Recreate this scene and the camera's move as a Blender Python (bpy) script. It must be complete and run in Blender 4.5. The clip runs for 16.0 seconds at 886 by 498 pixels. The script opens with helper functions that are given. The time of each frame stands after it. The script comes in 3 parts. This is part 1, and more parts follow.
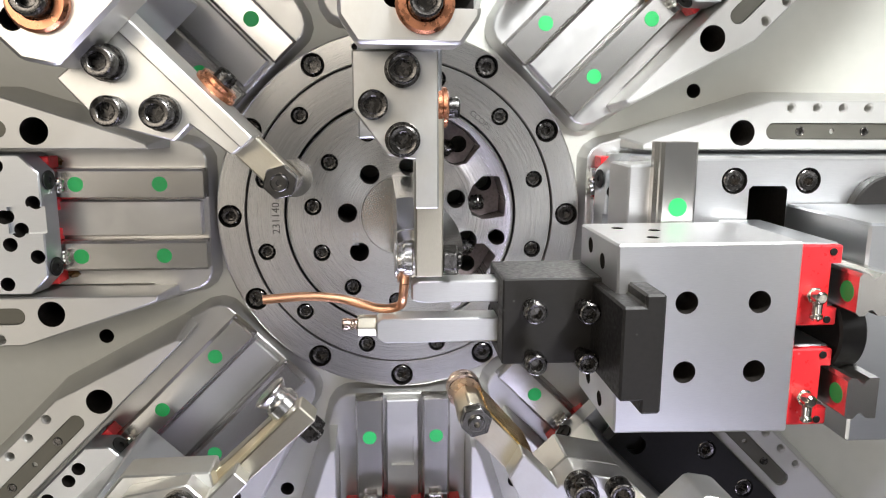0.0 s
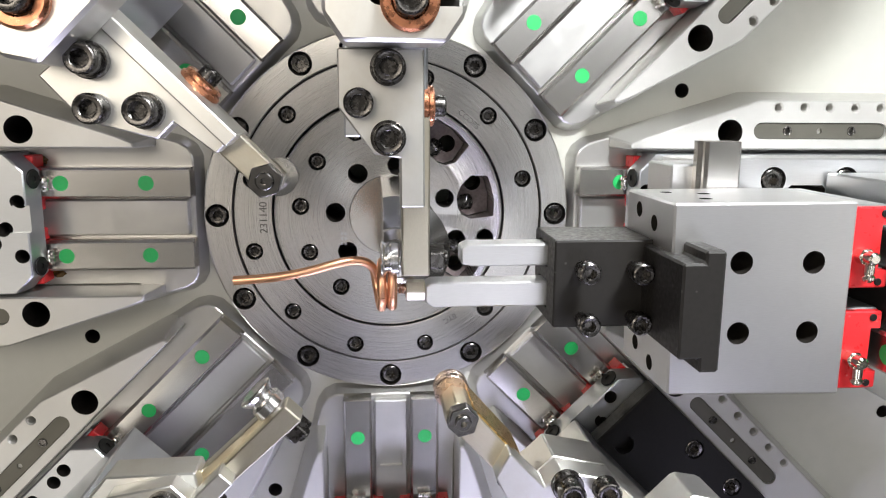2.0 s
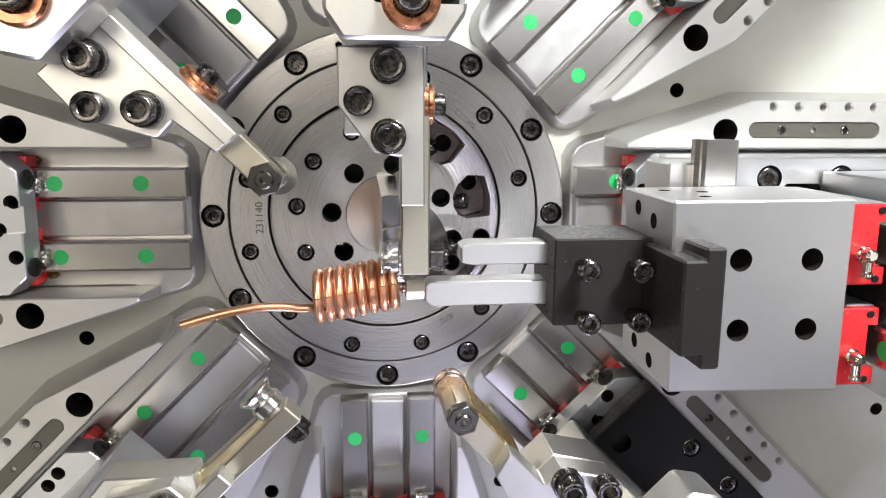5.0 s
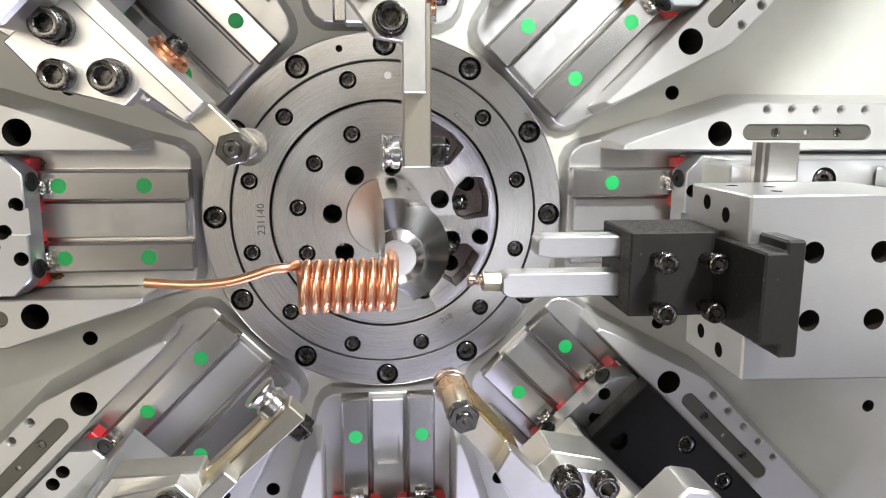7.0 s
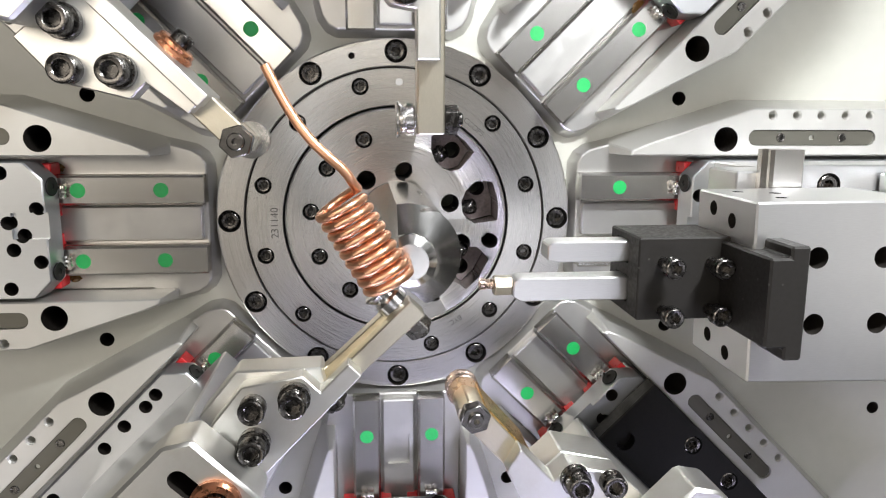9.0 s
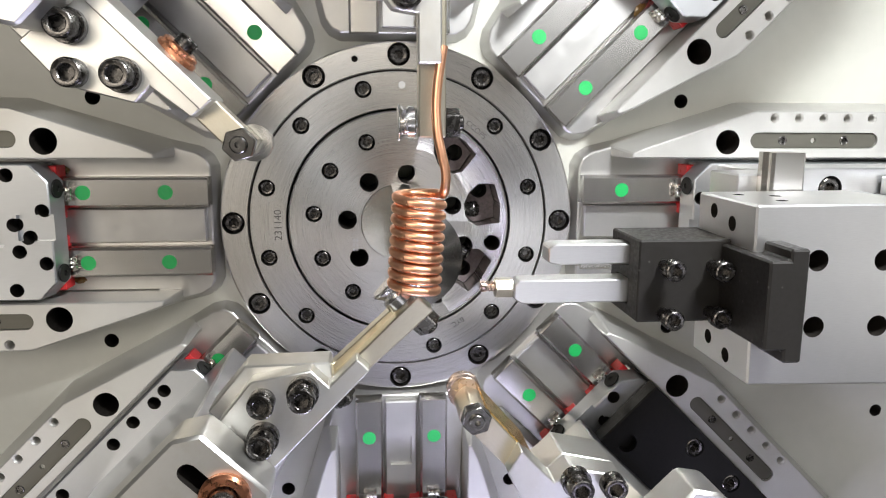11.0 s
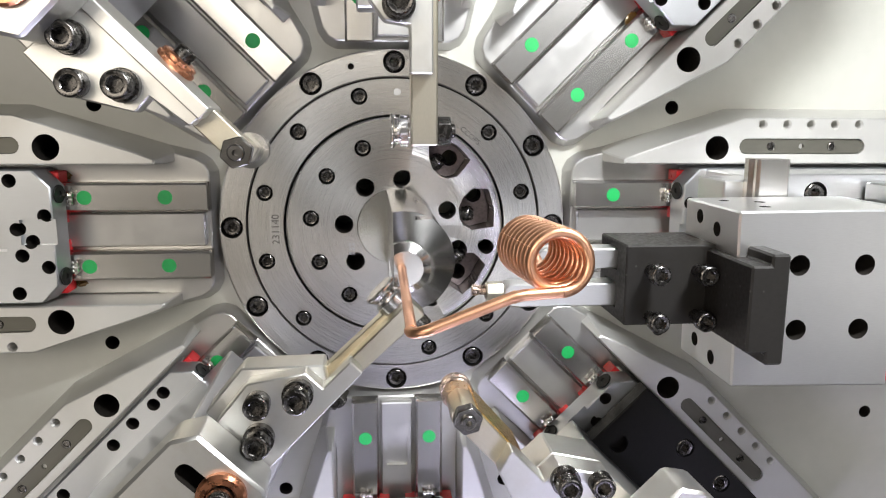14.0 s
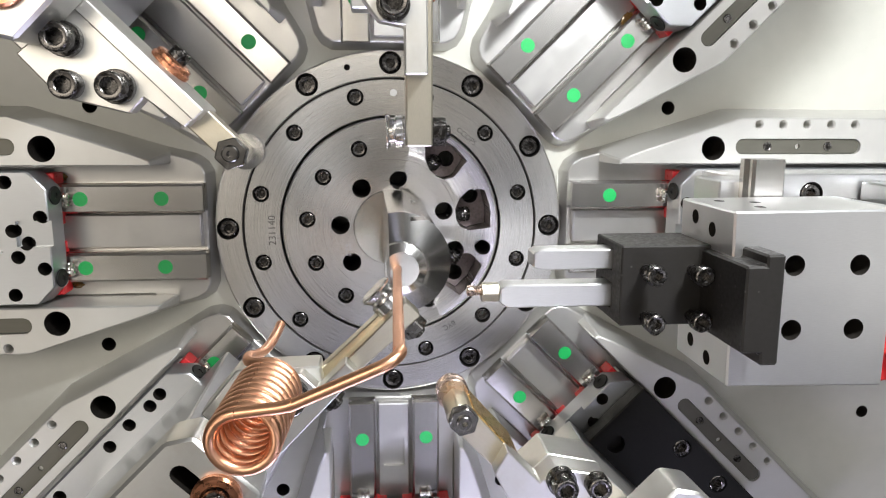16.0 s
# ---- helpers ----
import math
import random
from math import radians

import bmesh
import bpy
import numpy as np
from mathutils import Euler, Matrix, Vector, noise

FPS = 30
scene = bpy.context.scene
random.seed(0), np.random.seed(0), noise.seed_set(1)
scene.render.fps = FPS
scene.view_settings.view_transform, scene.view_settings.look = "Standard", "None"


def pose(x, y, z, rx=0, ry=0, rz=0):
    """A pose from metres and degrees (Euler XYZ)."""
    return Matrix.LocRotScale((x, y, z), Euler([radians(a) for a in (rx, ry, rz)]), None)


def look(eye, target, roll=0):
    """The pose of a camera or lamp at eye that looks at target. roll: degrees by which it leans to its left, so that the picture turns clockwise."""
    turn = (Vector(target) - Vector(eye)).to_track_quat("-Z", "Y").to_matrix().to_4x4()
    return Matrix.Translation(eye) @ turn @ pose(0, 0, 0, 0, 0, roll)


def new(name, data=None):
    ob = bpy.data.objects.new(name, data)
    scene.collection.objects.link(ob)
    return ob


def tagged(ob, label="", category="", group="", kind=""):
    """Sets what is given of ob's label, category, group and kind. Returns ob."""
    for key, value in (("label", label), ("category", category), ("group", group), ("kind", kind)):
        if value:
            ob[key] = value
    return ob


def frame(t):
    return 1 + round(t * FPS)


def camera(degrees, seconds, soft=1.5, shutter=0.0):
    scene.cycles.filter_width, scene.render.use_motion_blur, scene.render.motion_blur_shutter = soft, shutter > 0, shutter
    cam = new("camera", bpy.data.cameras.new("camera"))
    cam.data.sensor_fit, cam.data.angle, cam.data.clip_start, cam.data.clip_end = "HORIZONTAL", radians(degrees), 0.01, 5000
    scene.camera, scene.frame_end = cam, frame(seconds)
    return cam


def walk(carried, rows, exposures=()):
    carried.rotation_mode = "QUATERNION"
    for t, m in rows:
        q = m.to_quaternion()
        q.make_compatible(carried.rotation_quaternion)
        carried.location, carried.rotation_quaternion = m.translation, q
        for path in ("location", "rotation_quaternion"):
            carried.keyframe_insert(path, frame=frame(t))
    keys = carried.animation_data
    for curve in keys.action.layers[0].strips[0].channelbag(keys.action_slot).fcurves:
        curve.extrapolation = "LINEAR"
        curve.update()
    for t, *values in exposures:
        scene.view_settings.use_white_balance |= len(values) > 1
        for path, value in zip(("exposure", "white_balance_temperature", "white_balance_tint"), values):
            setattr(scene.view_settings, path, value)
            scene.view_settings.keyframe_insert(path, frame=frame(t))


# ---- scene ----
cam = camera(62.0, 16.0, soft=1.1)
PATH = [
    (0, (-0.014, -0.525, 1.273), (0.152, 1.433, 0.902), 0.3),
    (0.5, (-0.013, -0.526, 1.273), (0.158, 1.432, 0.905), 0.3),
    (1, (-0.014, -0.525, 1.272), (0.165, 1.432, 0.904), 0.3),
    (1.5, (-0.013, -0.525, 1.272), (0.171, 1.432, 0.904), 0.4),
    (2, (-0.011, -0.524, 1.272), (0.175, 1.432, 0.903), 0.4),
    (2.5, (-0.011, -0.523, 1.271), (0.181, 1.434, 0.904), 0.4),
    (3, (-0.011, -0.523, 1.271), (0.185, 1.434, 0.903), 0.3),
    (3.5, (-0.012, -0.522, 1.271), (0.187, 1.435, 0.908), 0.4),
    (4, (-0.014, -0.522, 1.27), (0.189, 1.434, 0.907), 0.4),
    (6.5, (-0.017, -0.528, 1.272), (0.207, 1.426, 0.908), 0.3),
    (7, (-0.019, -0.53, 1.273), (0.206, 1.423, 0.906), 0.3),
    (7.5, (-0.021, -0.533, 1.274), (0.203, 1.421, 0.909), 0.3),
    (8, (-0.024, -0.534, 1.275), (0.198, 1.419, 0.908), 0.3),
    (8.5, (-0.025, -0.536, 1.275), (0.191, 1.418, 0.908), 0.3),
    (9, (-0.024, -0.538, 1.277), (0.189, 1.416, 0.91), 0.3),
    (11.5, (-0.022, -0.541, 1.278), (0.177, 1.417, 0.918), 0.3),
    (12, (-0.021, -0.542, 1.28), (0.178, 1.415, 0.922), 0.3),
    (12.5, (-0.02, -0.543, 1.279), (0.178, 1.415, 0.921), 0.3),
    (13, (-0.021, -0.546, 1.28), (0.178, 1.411, 0.923), 0.3),
    (13.5, (-0.019, -0.548, 1.28), (0.177, 1.41, 0.924), 0.3),
    (14, (-0.019, -0.55, 1.281), (0.179, 1.408, 0.923), 0.3),
    (14.5, (-0.019, -0.55, 1.282), (0.18, 1.407, 0.922), 0.2),
    (15, (-0.018, -0.551, 1.282), (0.182, 1.407, 0.923), 0.3),
    (15.5, (-0.017, -0.552, 1.282), (0.183, 1.406, 0.924), 0.3),
    (16, (-0.017, -0.55, 1.281), (0.183, 1.408, 0.925), 0.2),
]
walk(cam, [(t, look(eye, target, roll)) for t, eye, target, roll in PATH],
     exposures=[(0.0, 0.26), (9.0, 0.24), (11.5, 0.19), (16.0, 0.18)])


# ---------------------------------------------------------------- world and light
world = bpy.data.worlds.new("hall_air")
scene.world = world
world.use_nodes = True
world.node_tree.nodes["Background"].inputs[0].default_value = (0.93, 0.95, 1.0, 1)
world.node_tree.nodes["Background"].inputs[1].default_value = 0.02


def area_lamp(name, eye, target, size_x, size_y, watts, colour):
    data = bpy.data.lights.new(name, "AREA")
    data.shape, data.size, data.size_y = "RECTANGLE", size_x, size_y
    data.energy, data.color = watts, colour
    ob = new(name, data)
    ob.matrix_world = look(eye, target)
    return ob


# the machine's work lamp, above and to the side of the tools, and fill lights added in the hall
area_lamp("work_lamp_light", (0.25, -0.49, 1.66), (0.07, -0.03, 1.2), 0.12, 0.05, 7.0, (0.96, 0.98, 1.0))
area_lamp("strip_lamp_light", (0.31, -0.74, 0.76), (0.08, 0.0, 1.08), 0.25, 0.10, 0.4, (0.74, 0.72, 1.0))
area_lamp("strip_lamp_light", (0.03, -0.24, 0.74), (0.03, -0.01, 1.2), 0.36, 0.05, 1.5, (0.74, 0.73, 1.0))
# unseen fills added behind the viewpoint to brighten the paint and metal faces
area_lamp("hall_lamp_light", (-0.60, -1.45, 1.58), (-0.10, 0.0, 1.2), 0.9, 0.35, 5.3, (1.0, 0.91, 0.79))
area_lamp("hall_lamp_light", (-1.10, -1.45, 0.50), (-0.15, 0.0, 1.12), 0.8, 0.35, 2.5, (1.0, 0.92, 0.82))
area_lamp("hall_lamp_light", (0.80, -1.00, 1.68), (0.24, 0.0, 1.22), 0.55, 0.36, 2.4, (0.99, 0.99, 1.0))
area_lamp("hall_lamp_light", (0.30, -1.60, 0.80), (0.10, 0.0, 1.15), 0.5, 0.3, 1.0, (0.93, 0.93, 1.0))
area_lamp("hall_lamp_light", (1.25, -1.25, 0.98), (0.28, 0.0, 1.08), 0.8, 0.3, 0.8, (1.0, 0.98, 0.95))
area_lamp("hall_lamp_light", (0.3, -3.4, 3.1), (0.3, -3.7, 0.0), 2.4, 0.6, 24.0, (1.0, 0.97, 0.95))
# broad warm light added by the back wall for the left rails to reflect
area_lamp("doorway_light", (-2.5, -4.35, 1.4), (-0.3, 0.0, 1.2), 2.6, 2.2, 20.0, (1.0, 0.91, 0.80))

# ---------------------------------------------------------------- materials


def material(name, colour, rough=0.5, metal=0.0, grain=0.0, grain_scale=(60, 60, 60), stain=0.0, stain_colour=None,
             bump=0.0, bump_scale=400.0, rough_var=0.1, stain_scale=9.0, turned=0.0, wear=0.0, own=1.0, spec=0.5):
    m = bpy.data.materials.new(name)
    m.use_nodes = True
    t = m.node_tree
    n, l = t.nodes, t.links
    b = n["Principled BSDF"]
    b.inputs["Metallic"].default_value = metal
    b.inputs["Specular IOR Level"].default_value = spec
    co = n.new("ShaderNodeTexCoord")
    info = n.new("ShaderNodeObjectInfo")
    shift = n.new("ShaderNodeVectorMath")
    shift.operation = "MULTIPLY_ADD"
    shift.inputs[1].default_value = (3.1 * own, 5.3 * own, 7.7 * own)
    l.new(info.outputs["Random"], shift.inputs[0])
    l.new(co.outputs["Object"], shift.inputs[2])
    stretch = n.new("ShaderNodeMapping")
    stretch.inputs["Scale"].default_value = grain_scale
    l.new(shift.outputs[0], stretch.inputs["Vector"])
    fine = n.new("ShaderNodeTexNoise")
    fine.inputs["Scale"].default_value = 8.0
    fine.inputs["Detail"].default_value = 5.0
    l.new(stretch.outputs[0], fine.inputs["Vector"])
    broad = n.new("ShaderNodeTexNoise")
    broad.inputs["Scale"].default_value = stain_scale
    broad.inputs["Detail"].default_value = 6.0
    broad.inputs["Roughness"].default_value = 0.65
    l.new(shift.outputs[0], broad.inputs["Vector"])
    # grain in the colour
    ramp = n.new("ShaderNodeMapRange")
    ramp.inputs["From Min"].default_value, ramp.inputs["From Max"].default_value = 0.3, 0.7
    ramp.inputs["To Min"].default_value, ramp.inputs["To Max"].default_value = 1.0 - grain, 1.0 + grain
    l.new(fine.outputs["Fac"], ramp.inputs["Value"])
    scale = n.new("ShaderNodeVectorMath")
    scale.operation = "SCALE"
    scale.inputs[0].default_value = colour
    l.new(ramp.outputs[0], scale.inputs["Scale"])
    mix = n.new("ShaderNodeMix")
    mix.data_type = "RGBA"
    cover = n.new("ShaderNodeMapRange")
    cover.inputs["From Min"].default_value, cover.inputs["From Max"].default_value = 0.48, 0.72
    cover.inputs["To Max"].default_value = stain
    l.new(broad.outputs["Fac"], cover.inputs["Value"])
    l.new(cover.outputs[0], mix.inputs["Factor"])
    l.new(scale.outputs[0], mix.inputs["A"])
    mix.inputs["B"].default_value = (*(stain_colour or [c * 0.6 for c in colour]), 1)
    last = mix.outputs["Result"]
    if wear:
        # fine nicks and dust specks
        specks = n.new("ShaderNodeTexVoronoi")
        specks.inputs["Scale"].default_value = 170.0
        l.new(shift.outputs[0], specks.inputs["Vector"])
        near = n.new("ShaderNodeMapRange")
        near.inputs["From Min"].default_value, near.inputs["From Max"].default_value = 0.07, 0.13
        near.inputs["To Min"].default_value, near.inputs["To Max"].default_value = wear, 0.0
        l.new(specks.outputs["Distance"], near.inputs["Value"])
        nick = n.new("ShaderNodeMix")
        nick.data_type = "RGBA"
        l.new(near.outputs[0], nick.inputs["Factor"])
        l.new(last, nick.inputs["A"])
        nick.inputs["B"].default_value = (0.75, 0.74, 0.7, 1)
        last = nick.outputs["Result"]
    l.new(last, b.inputs["Base Color"])
    gloss = n.new("ShaderNodeMapRange")
    gloss.inputs["From Min"].default_value, gloss.inputs["From Max"].default_value = 0.3, 0.7
    gloss.inputs["To Min"].default_value = max(0.03, rough - rough_var)
    gloss.inputs["To Max"].default_value = min(1.0, rough + rough_var)
    source = fine.outputs["Fac"]
    if turned:
        flat = n.new("ShaderNodeVectorMath")
        flat.operation = "MULTIPLY"
        flat.inputs[1].default_value = (1, 1, 0)
        l.new(co.outputs["Object"], flat.inputs[0])
        radius = n.new("ShaderNodeVectorMath")
        radius.operation = "LENGTH"
        l.new(flat.outputs[0], radius.inputs[0])
        rings = n.new("ShaderNodeTexNoise")
        rings.noise_dimensions = "1D"
        rings.inputs["Scale"].default_value = 4200.0
        rings.inputs["Detail"].default_value = 3.0
        l.new(radius.outputs["Value"], rings.inputs["W"])
        source = rings.outputs["Fac"]
    l.new(source, gloss.inputs["Value"])
    l.new(gloss.outputs[0], b.inputs["Roughness"])
    if turned:
        b.inputs["Anisotropic"].default_value = turned
        round_ = n.new("ShaderNodeTangent")
        round_.direction_type, round_.axis = "RADIAL", "Z"
        l.new(round_.outputs[0], b.inputs["Tangent"])
    if bump:
        rise = n.new("ShaderNodeBump")
        rise.inputs["Strength"].default_value = bump
        rise.inputs["Distance"].default_value = 0.0004
        l.new(source, rise.inputs["Height"])
        l.new(rise.outputs[0], b.inputs["Normal"])
    return m


PAINT = material("cream_grey_enamel", (0.44, 0.44, 0.395), 0.36, 0.0, 0.02, (12, 12, 12), 0.12, (0.37, 0.36, 0.32), 0.03, rough_var=0.05, stain_scale=4.0)
MACHINED = material("milled_cast_iron", (0.56, 0.555, 0.53), 0.38, 0.6, 0.02, (14, 14, 14), 0.2, (0.42, 0.40, 0.36), 0.0, rough_var=0.05)
MILLED = material("milled_slide_bed", (0.52, 0.515, 0.50), 0.33, 0.8, 0.02, (14, 14, 14), 0.3, (0.36, 0.34, 0.31), 0.0, rough_var=0.04)
STEEL = material("turned_steel", (0.57, 0.56, 0.545), 0.29, 1.0, 0.012, (40, 40, 40), 0.35, (0.47, 0.43, 0.38), 0.003, rough_var=0.04, stain_scale=12.0, turned=0.65)
GROUND = material("ground_tool_steel", (0.67, 0.665, 0.635), 0.38, 0.95, 0.012, (40, 120, 60), 0.40, (0.54, 0.505, 0.43), 0.0, rough_var=0.03, stain_scale=34.0, wear=0.14)
BRIGHT = material("brushed_steel", (0.74, 0.74, 0.74), 0.34, 0.95, 0.03, (30, 400, 400), 0.18, None, 0.02, rough_var=0.06, wear=0.32)
ALU = material("blue_grey_steel", (0.55, 0.565, 0.58), 0.33, 0.95, 0.015, (20, 120, 120), 0.22, (0.54, 0.55, 0.55), 0.004, rough_var=0.03, stain_scale=16.0, wear=0.0)
POLISHED = material("polished_steel", (0.68, 0.67, 0.655), 0.22, 1.0, 0.01, (100, 100, 100), 0.15, (0.55, 0.53, 0.50), 0.0, rough_var=0.05, turned=0.6)
RAIL = material("rail_steel", (0.62, 0.605, 0.58), 0.25, 1.0, 0.03, (15, 200, 200), 0.45, (0.50, 0.46, 0.40), 0.0, rough_var=0.02, stain_scale=20.0)
BLACK = material("black_oxide", (0.008, 0.0076, 0.0072), 0.42, 0.0, 0.2, (60, 60, 60), 0.2, (0.014, 0.013, 0.012), 0.03, spec=0.22)
GUN = material("worn_black_oxide", (0.105, 0.10, 0.095), 0.26, 1.0, 0.08, (60, 60, 60), 0.35, (0.10, 0.095, 0.09), 0.02)
DARK = material("dark_phosphated_steel", (0.022, 0.0205, 0.019), 0.42, 0.2, 0.08, (60, 60, 60), 0.2, (0.045, 0.042, 0.038), 0.05, wear=0.05, spec=0.25)
NICKEL = material("worn_bright_nut", (0.26, 0.25, 0.24), 0.22, 1.0, 0.02, (60, 60, 60), 0.15, (0.18, 0.17, 0.16), 0.0, rough_var=0.03)
MIRROR = material("lapped_steel", (0.72, 0.71, 0.66), 0.24, 1.0, 0.01, (40, 40, 40), 0.25, (0.62, 0.58, 0.50), 0.0, rough_var=0.03, stain_scale=30.0)
OXIDE = material("oiled_black_oxide", (0.085, 0.08, 0.076), 0.24, 0.95, 0.15, (60, 60, 60), 0.3, (0.15, 0.14, 0.13), 0.02)
COPPER = material("copper_wire", (0.87, 0.47, 0.29), 0.34, 1.0, 0.02, (60, 60, 60), 0.30, (0.80, 0.40, 0.24), 0.0, rough_var=0.04, stain_scale=60.0, own=0.0)
KNOB = material("copper_washer", (0.62, 0.27, 0.15), 0.3, 1.0, 0.1, (40, 40, 40), 0.3, (0.3, 0.12, 0.07), 0.05)
GOLD = material("straw_tinted_steel", (0.64, 0.60, 0.50), 0.32, 0.95, 0.03, (60, 200, 60), 0.55, (0.56, 0.45, 0.25), 0.0, rough_var=0.012, wear=0.10)
RED = material("red_end_seal", (0.62, 0.02, 0.025), 0.35, 0.0, 0.08, (40, 40, 40), 0.2, (0.42, 0.01, 0.015), 0.05, wear=0.15)
GREEN = material("green_cap", (0.010, 0.36, 0.085), 0.45, 0.0, 0.05, (40, 40, 40))
CHROME = material("nickel_nipple", (0.72, 0.69, 0.62), 0.15, 1.0, 0.03)
POCKET = material("rough_cast_pocket", (0.13, 0.105, 0.105), 0.6, 0.5, 0.35, (70, 70, 70), 0.4, (0.22, 0.18, 0.18), 0.3)
PALE = material("copper_rubbed_steel", (0.60, 0.47, 0.40), 0.28, 1.0, 0.06, (40, 40, 200), 0.4, (0.55, 0.36, 0.25), 0.03, stain_scale=60.0)
AMBER = material("amber_tinted_steel", (0.56, 0.37, 0.12), 0.28, 0.95, 0.03, (60, 60, 60), 0.4, (0.40, 0.25, 0.08), 0.0, rough_var=0.03)
GREASE = material("amber_grease", (0.20, 0.115, 0.035), 0.14, 0.0, 0.3, (60, 60, 60), 0.6, (0.07, 0.035, 0.012), 0.1)
INSERT = material("olive_insert", (0.125, 0.12, 0.10), 0.4, 0.6, 0.06, (10, 40, 40), 0.2)
# near-black for hole walls and gaps: the shade of depth put into the colour
DEEP_SHADE = material("deep_shade", (0.016, 0.014, 0.012), 0.45, 0.0, 0.2, (60, 60, 60), 0.3, spec=0.3)
INK = material("engraving", (0.09, 0.085, 0.08), 0.6, 0.3)
CONCRETE = material("hall_floor", (0.16, 0.16, 0.155), 0.6, 0.0, 0.06, (2, 2, 2), 0.3, None, 0.1)
WALLPAINT = material("hall_wall", (0.30, 0.30, 0.29), 0.7, 0.0, 0.03, (2, 2, 2), 0.2, None, 0.05)

# ---------------------------------------------------------------- building helpers
# machine space: u to the right, v up, h out of the panel, in millimetres; its origin is the spindle's axis
BASE = Matrix.Translation((0, 0, 1.2)) @ Matrix.Rotation(radians(90), 4, "X")


def spot(u, v, h=0.0, turn=0.0):
    """A pose in machine space."""
    return BASE @ Matrix.Translation((u / 1000, v / 1000, h / 1000)) @ Matrix.Rotation(radians(turn), 4, "Z")


def slide_pose(angle, r=0.0):
    """The frame of a slide: x outwards along it, y across it, z out of the panel."""
    return BASE @ Matrix.Rotation(radians(angle), 4, "Z") @ Matrix.Translation((r / 1000, 0, 0))


def prism(poly, h0, h1, bevel=0.0, poly0=None):
    """A solid between a polygon at h1 and the same, or poly0, at h0."""
    bm = bmesh.new()
    low = [bm.verts.new((x, y, h0)) for x, y in (poly0 or poly)]
    top = [bm.verts.new((x, y, h1)) for x, y in poly]
    k = len(poly)
    bm.faces.new(top)
    bm.faces.new(low[::-1])
    for i in range(k):
        bm.faces.new((low[i], low[(i + 1) % k], top[(i + 1) % k], top[i]))
    bmesh.ops.recalc_face_normals(bm, faces=bm.faces)
    if bevel:
        bmesh.ops.bevel(bm, geom=bm.edges[:], offset=bevel, segments=1, affect="EDGES")
    return bm


def box(x0, x1, y0, y1, h0, h1, bevel=0.6):
    return prism([(x0, y0), (x1, y0), (x1, y1), (x0, y1)], h0, h1, bevel)


def ring_points(radius, count, x=0.0, y=0.0, turn=0.0):
    return [(x + radius * math.cos(radians(turn) + 2 * math.pi * i / count), y + radius * math.sin(radians(turn) + 2 * math.pi * i / count)) for i in range(count)]


def lathe(profile, seg=48, arc=360.0, start=0.0):
    """A solid of revolution about z from (radius, z) pairs; profiles run from the axis at one end to the axis at the other, or close."""
    bm = bmesh.new()
    full = arc >= 360
    count = seg if full else seg + 1
    rings = []
    for r, z in profile:
        if r < 1e-6:
            rings.append([bm.verts.new((0, 0, z))] * count)
        else:
            rings.append([bm.verts.new((r * math.cos(radians(start + arc * i / seg)), r * math.sin(radians(start + arc * i / seg)), z)) for i in range(count)])
    closed = profile[0][0] > 1e-6
    pairs = list(zip(rings, rings[1:])) + ([(rings[-1], rings[0])] if closed else [])
    for a, b in pairs:
        for i in range(seg):
            j = (i + 1) % count
            quad = []
            for vtx in (a[i], a[j], b[j], b[i]):
                if vtx not in quad:
                    quad.append(vtx)
            if len(quad) > 2:
                bm.faces.new(quad)
    if not full:
        bm.faces.new([r[0] for r in rings if len(r)])
        bm.faces.new([r[-1] for r in rings][::-1])
    bmesh.ops.recalc_face_normals(bm, faces=bm.faces)
    return bm


def drum(radius, h0, h1, edge=0.4, seg=32):
    return lathe([(0, h0), (radius - edge, h0), (radius, h0 + edge), (radius, h1 - edge), (radius - edge, h1), (0, h1)], seg)


def moved(bm, m):
    bmesh.ops.transform(bm, matrix=m, verts=bm.verts)
    return bm


def at(bm, x=0, y=0, h=0, axis="z", turn=0.0):
    """Move a solid of revolution made about z; axis x or y lays its +z along +x or +y."""
    lay = {"z": Matrix.Identity(4), "x": Matrix.Rotation(radians(90), 4, "Y"), "y": Matrix.Rotation(radians(-90), 4, "X"),
           "-x": Matrix.Rotation(radians(-90), 4, "Y"), "-y": Matrix.Rotation(radians(90), 4, "X")}[axis]
    return moved(bm, Matrix.Translation((x, y, h)) @ Matrix.Rotation(radians(turn), 4, "Z") @ lay)


def joined(*parts_):
    out = bmesh.new()
    for bm in parts_:
        me = bpy.data.meshes.new("piece")
        bm.to_mesh(me)
        bm.free()
        out.from_mesh(me)
        bpy.data.meshes.remove(me)
    return out


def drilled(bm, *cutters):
    """Cut bores out of a solid; their walls are coloured near black for the shade inside."""
    return carved(bm, *cutters, shaded=True)


def carved(bm, *cutters, shaded=False):
    """Cut solids out of a solid."""
    a, b = bpy.data.meshes.new("solid"), bpy.data.meshes.new("cutter")
    bm.to_mesh(a)
    cut = joined(*cutters)
    cut.to_mesh(b)
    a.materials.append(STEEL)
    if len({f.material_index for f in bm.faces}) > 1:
        a.materials.append(DEEP_SHADE)
    b.materials.append(DEEP_SHADE if shaded else STEEL)
    oa, ob = new("solid", a), new("cutter", b)
    mod = oa.modifiers.new("cut", "BOOLEAN")
    mod.operation, mod.solver, mod.object, mod.use_self = "DIFFERENCE", "EXACT", ob, True
    mod.material_mode = "TRANSFER"
    deps = bpy.context.evaluated_depsgraph_get()
    out = bmesh.new()
    out.from_mesh(oa.evaluated_get(deps).to_mesh())
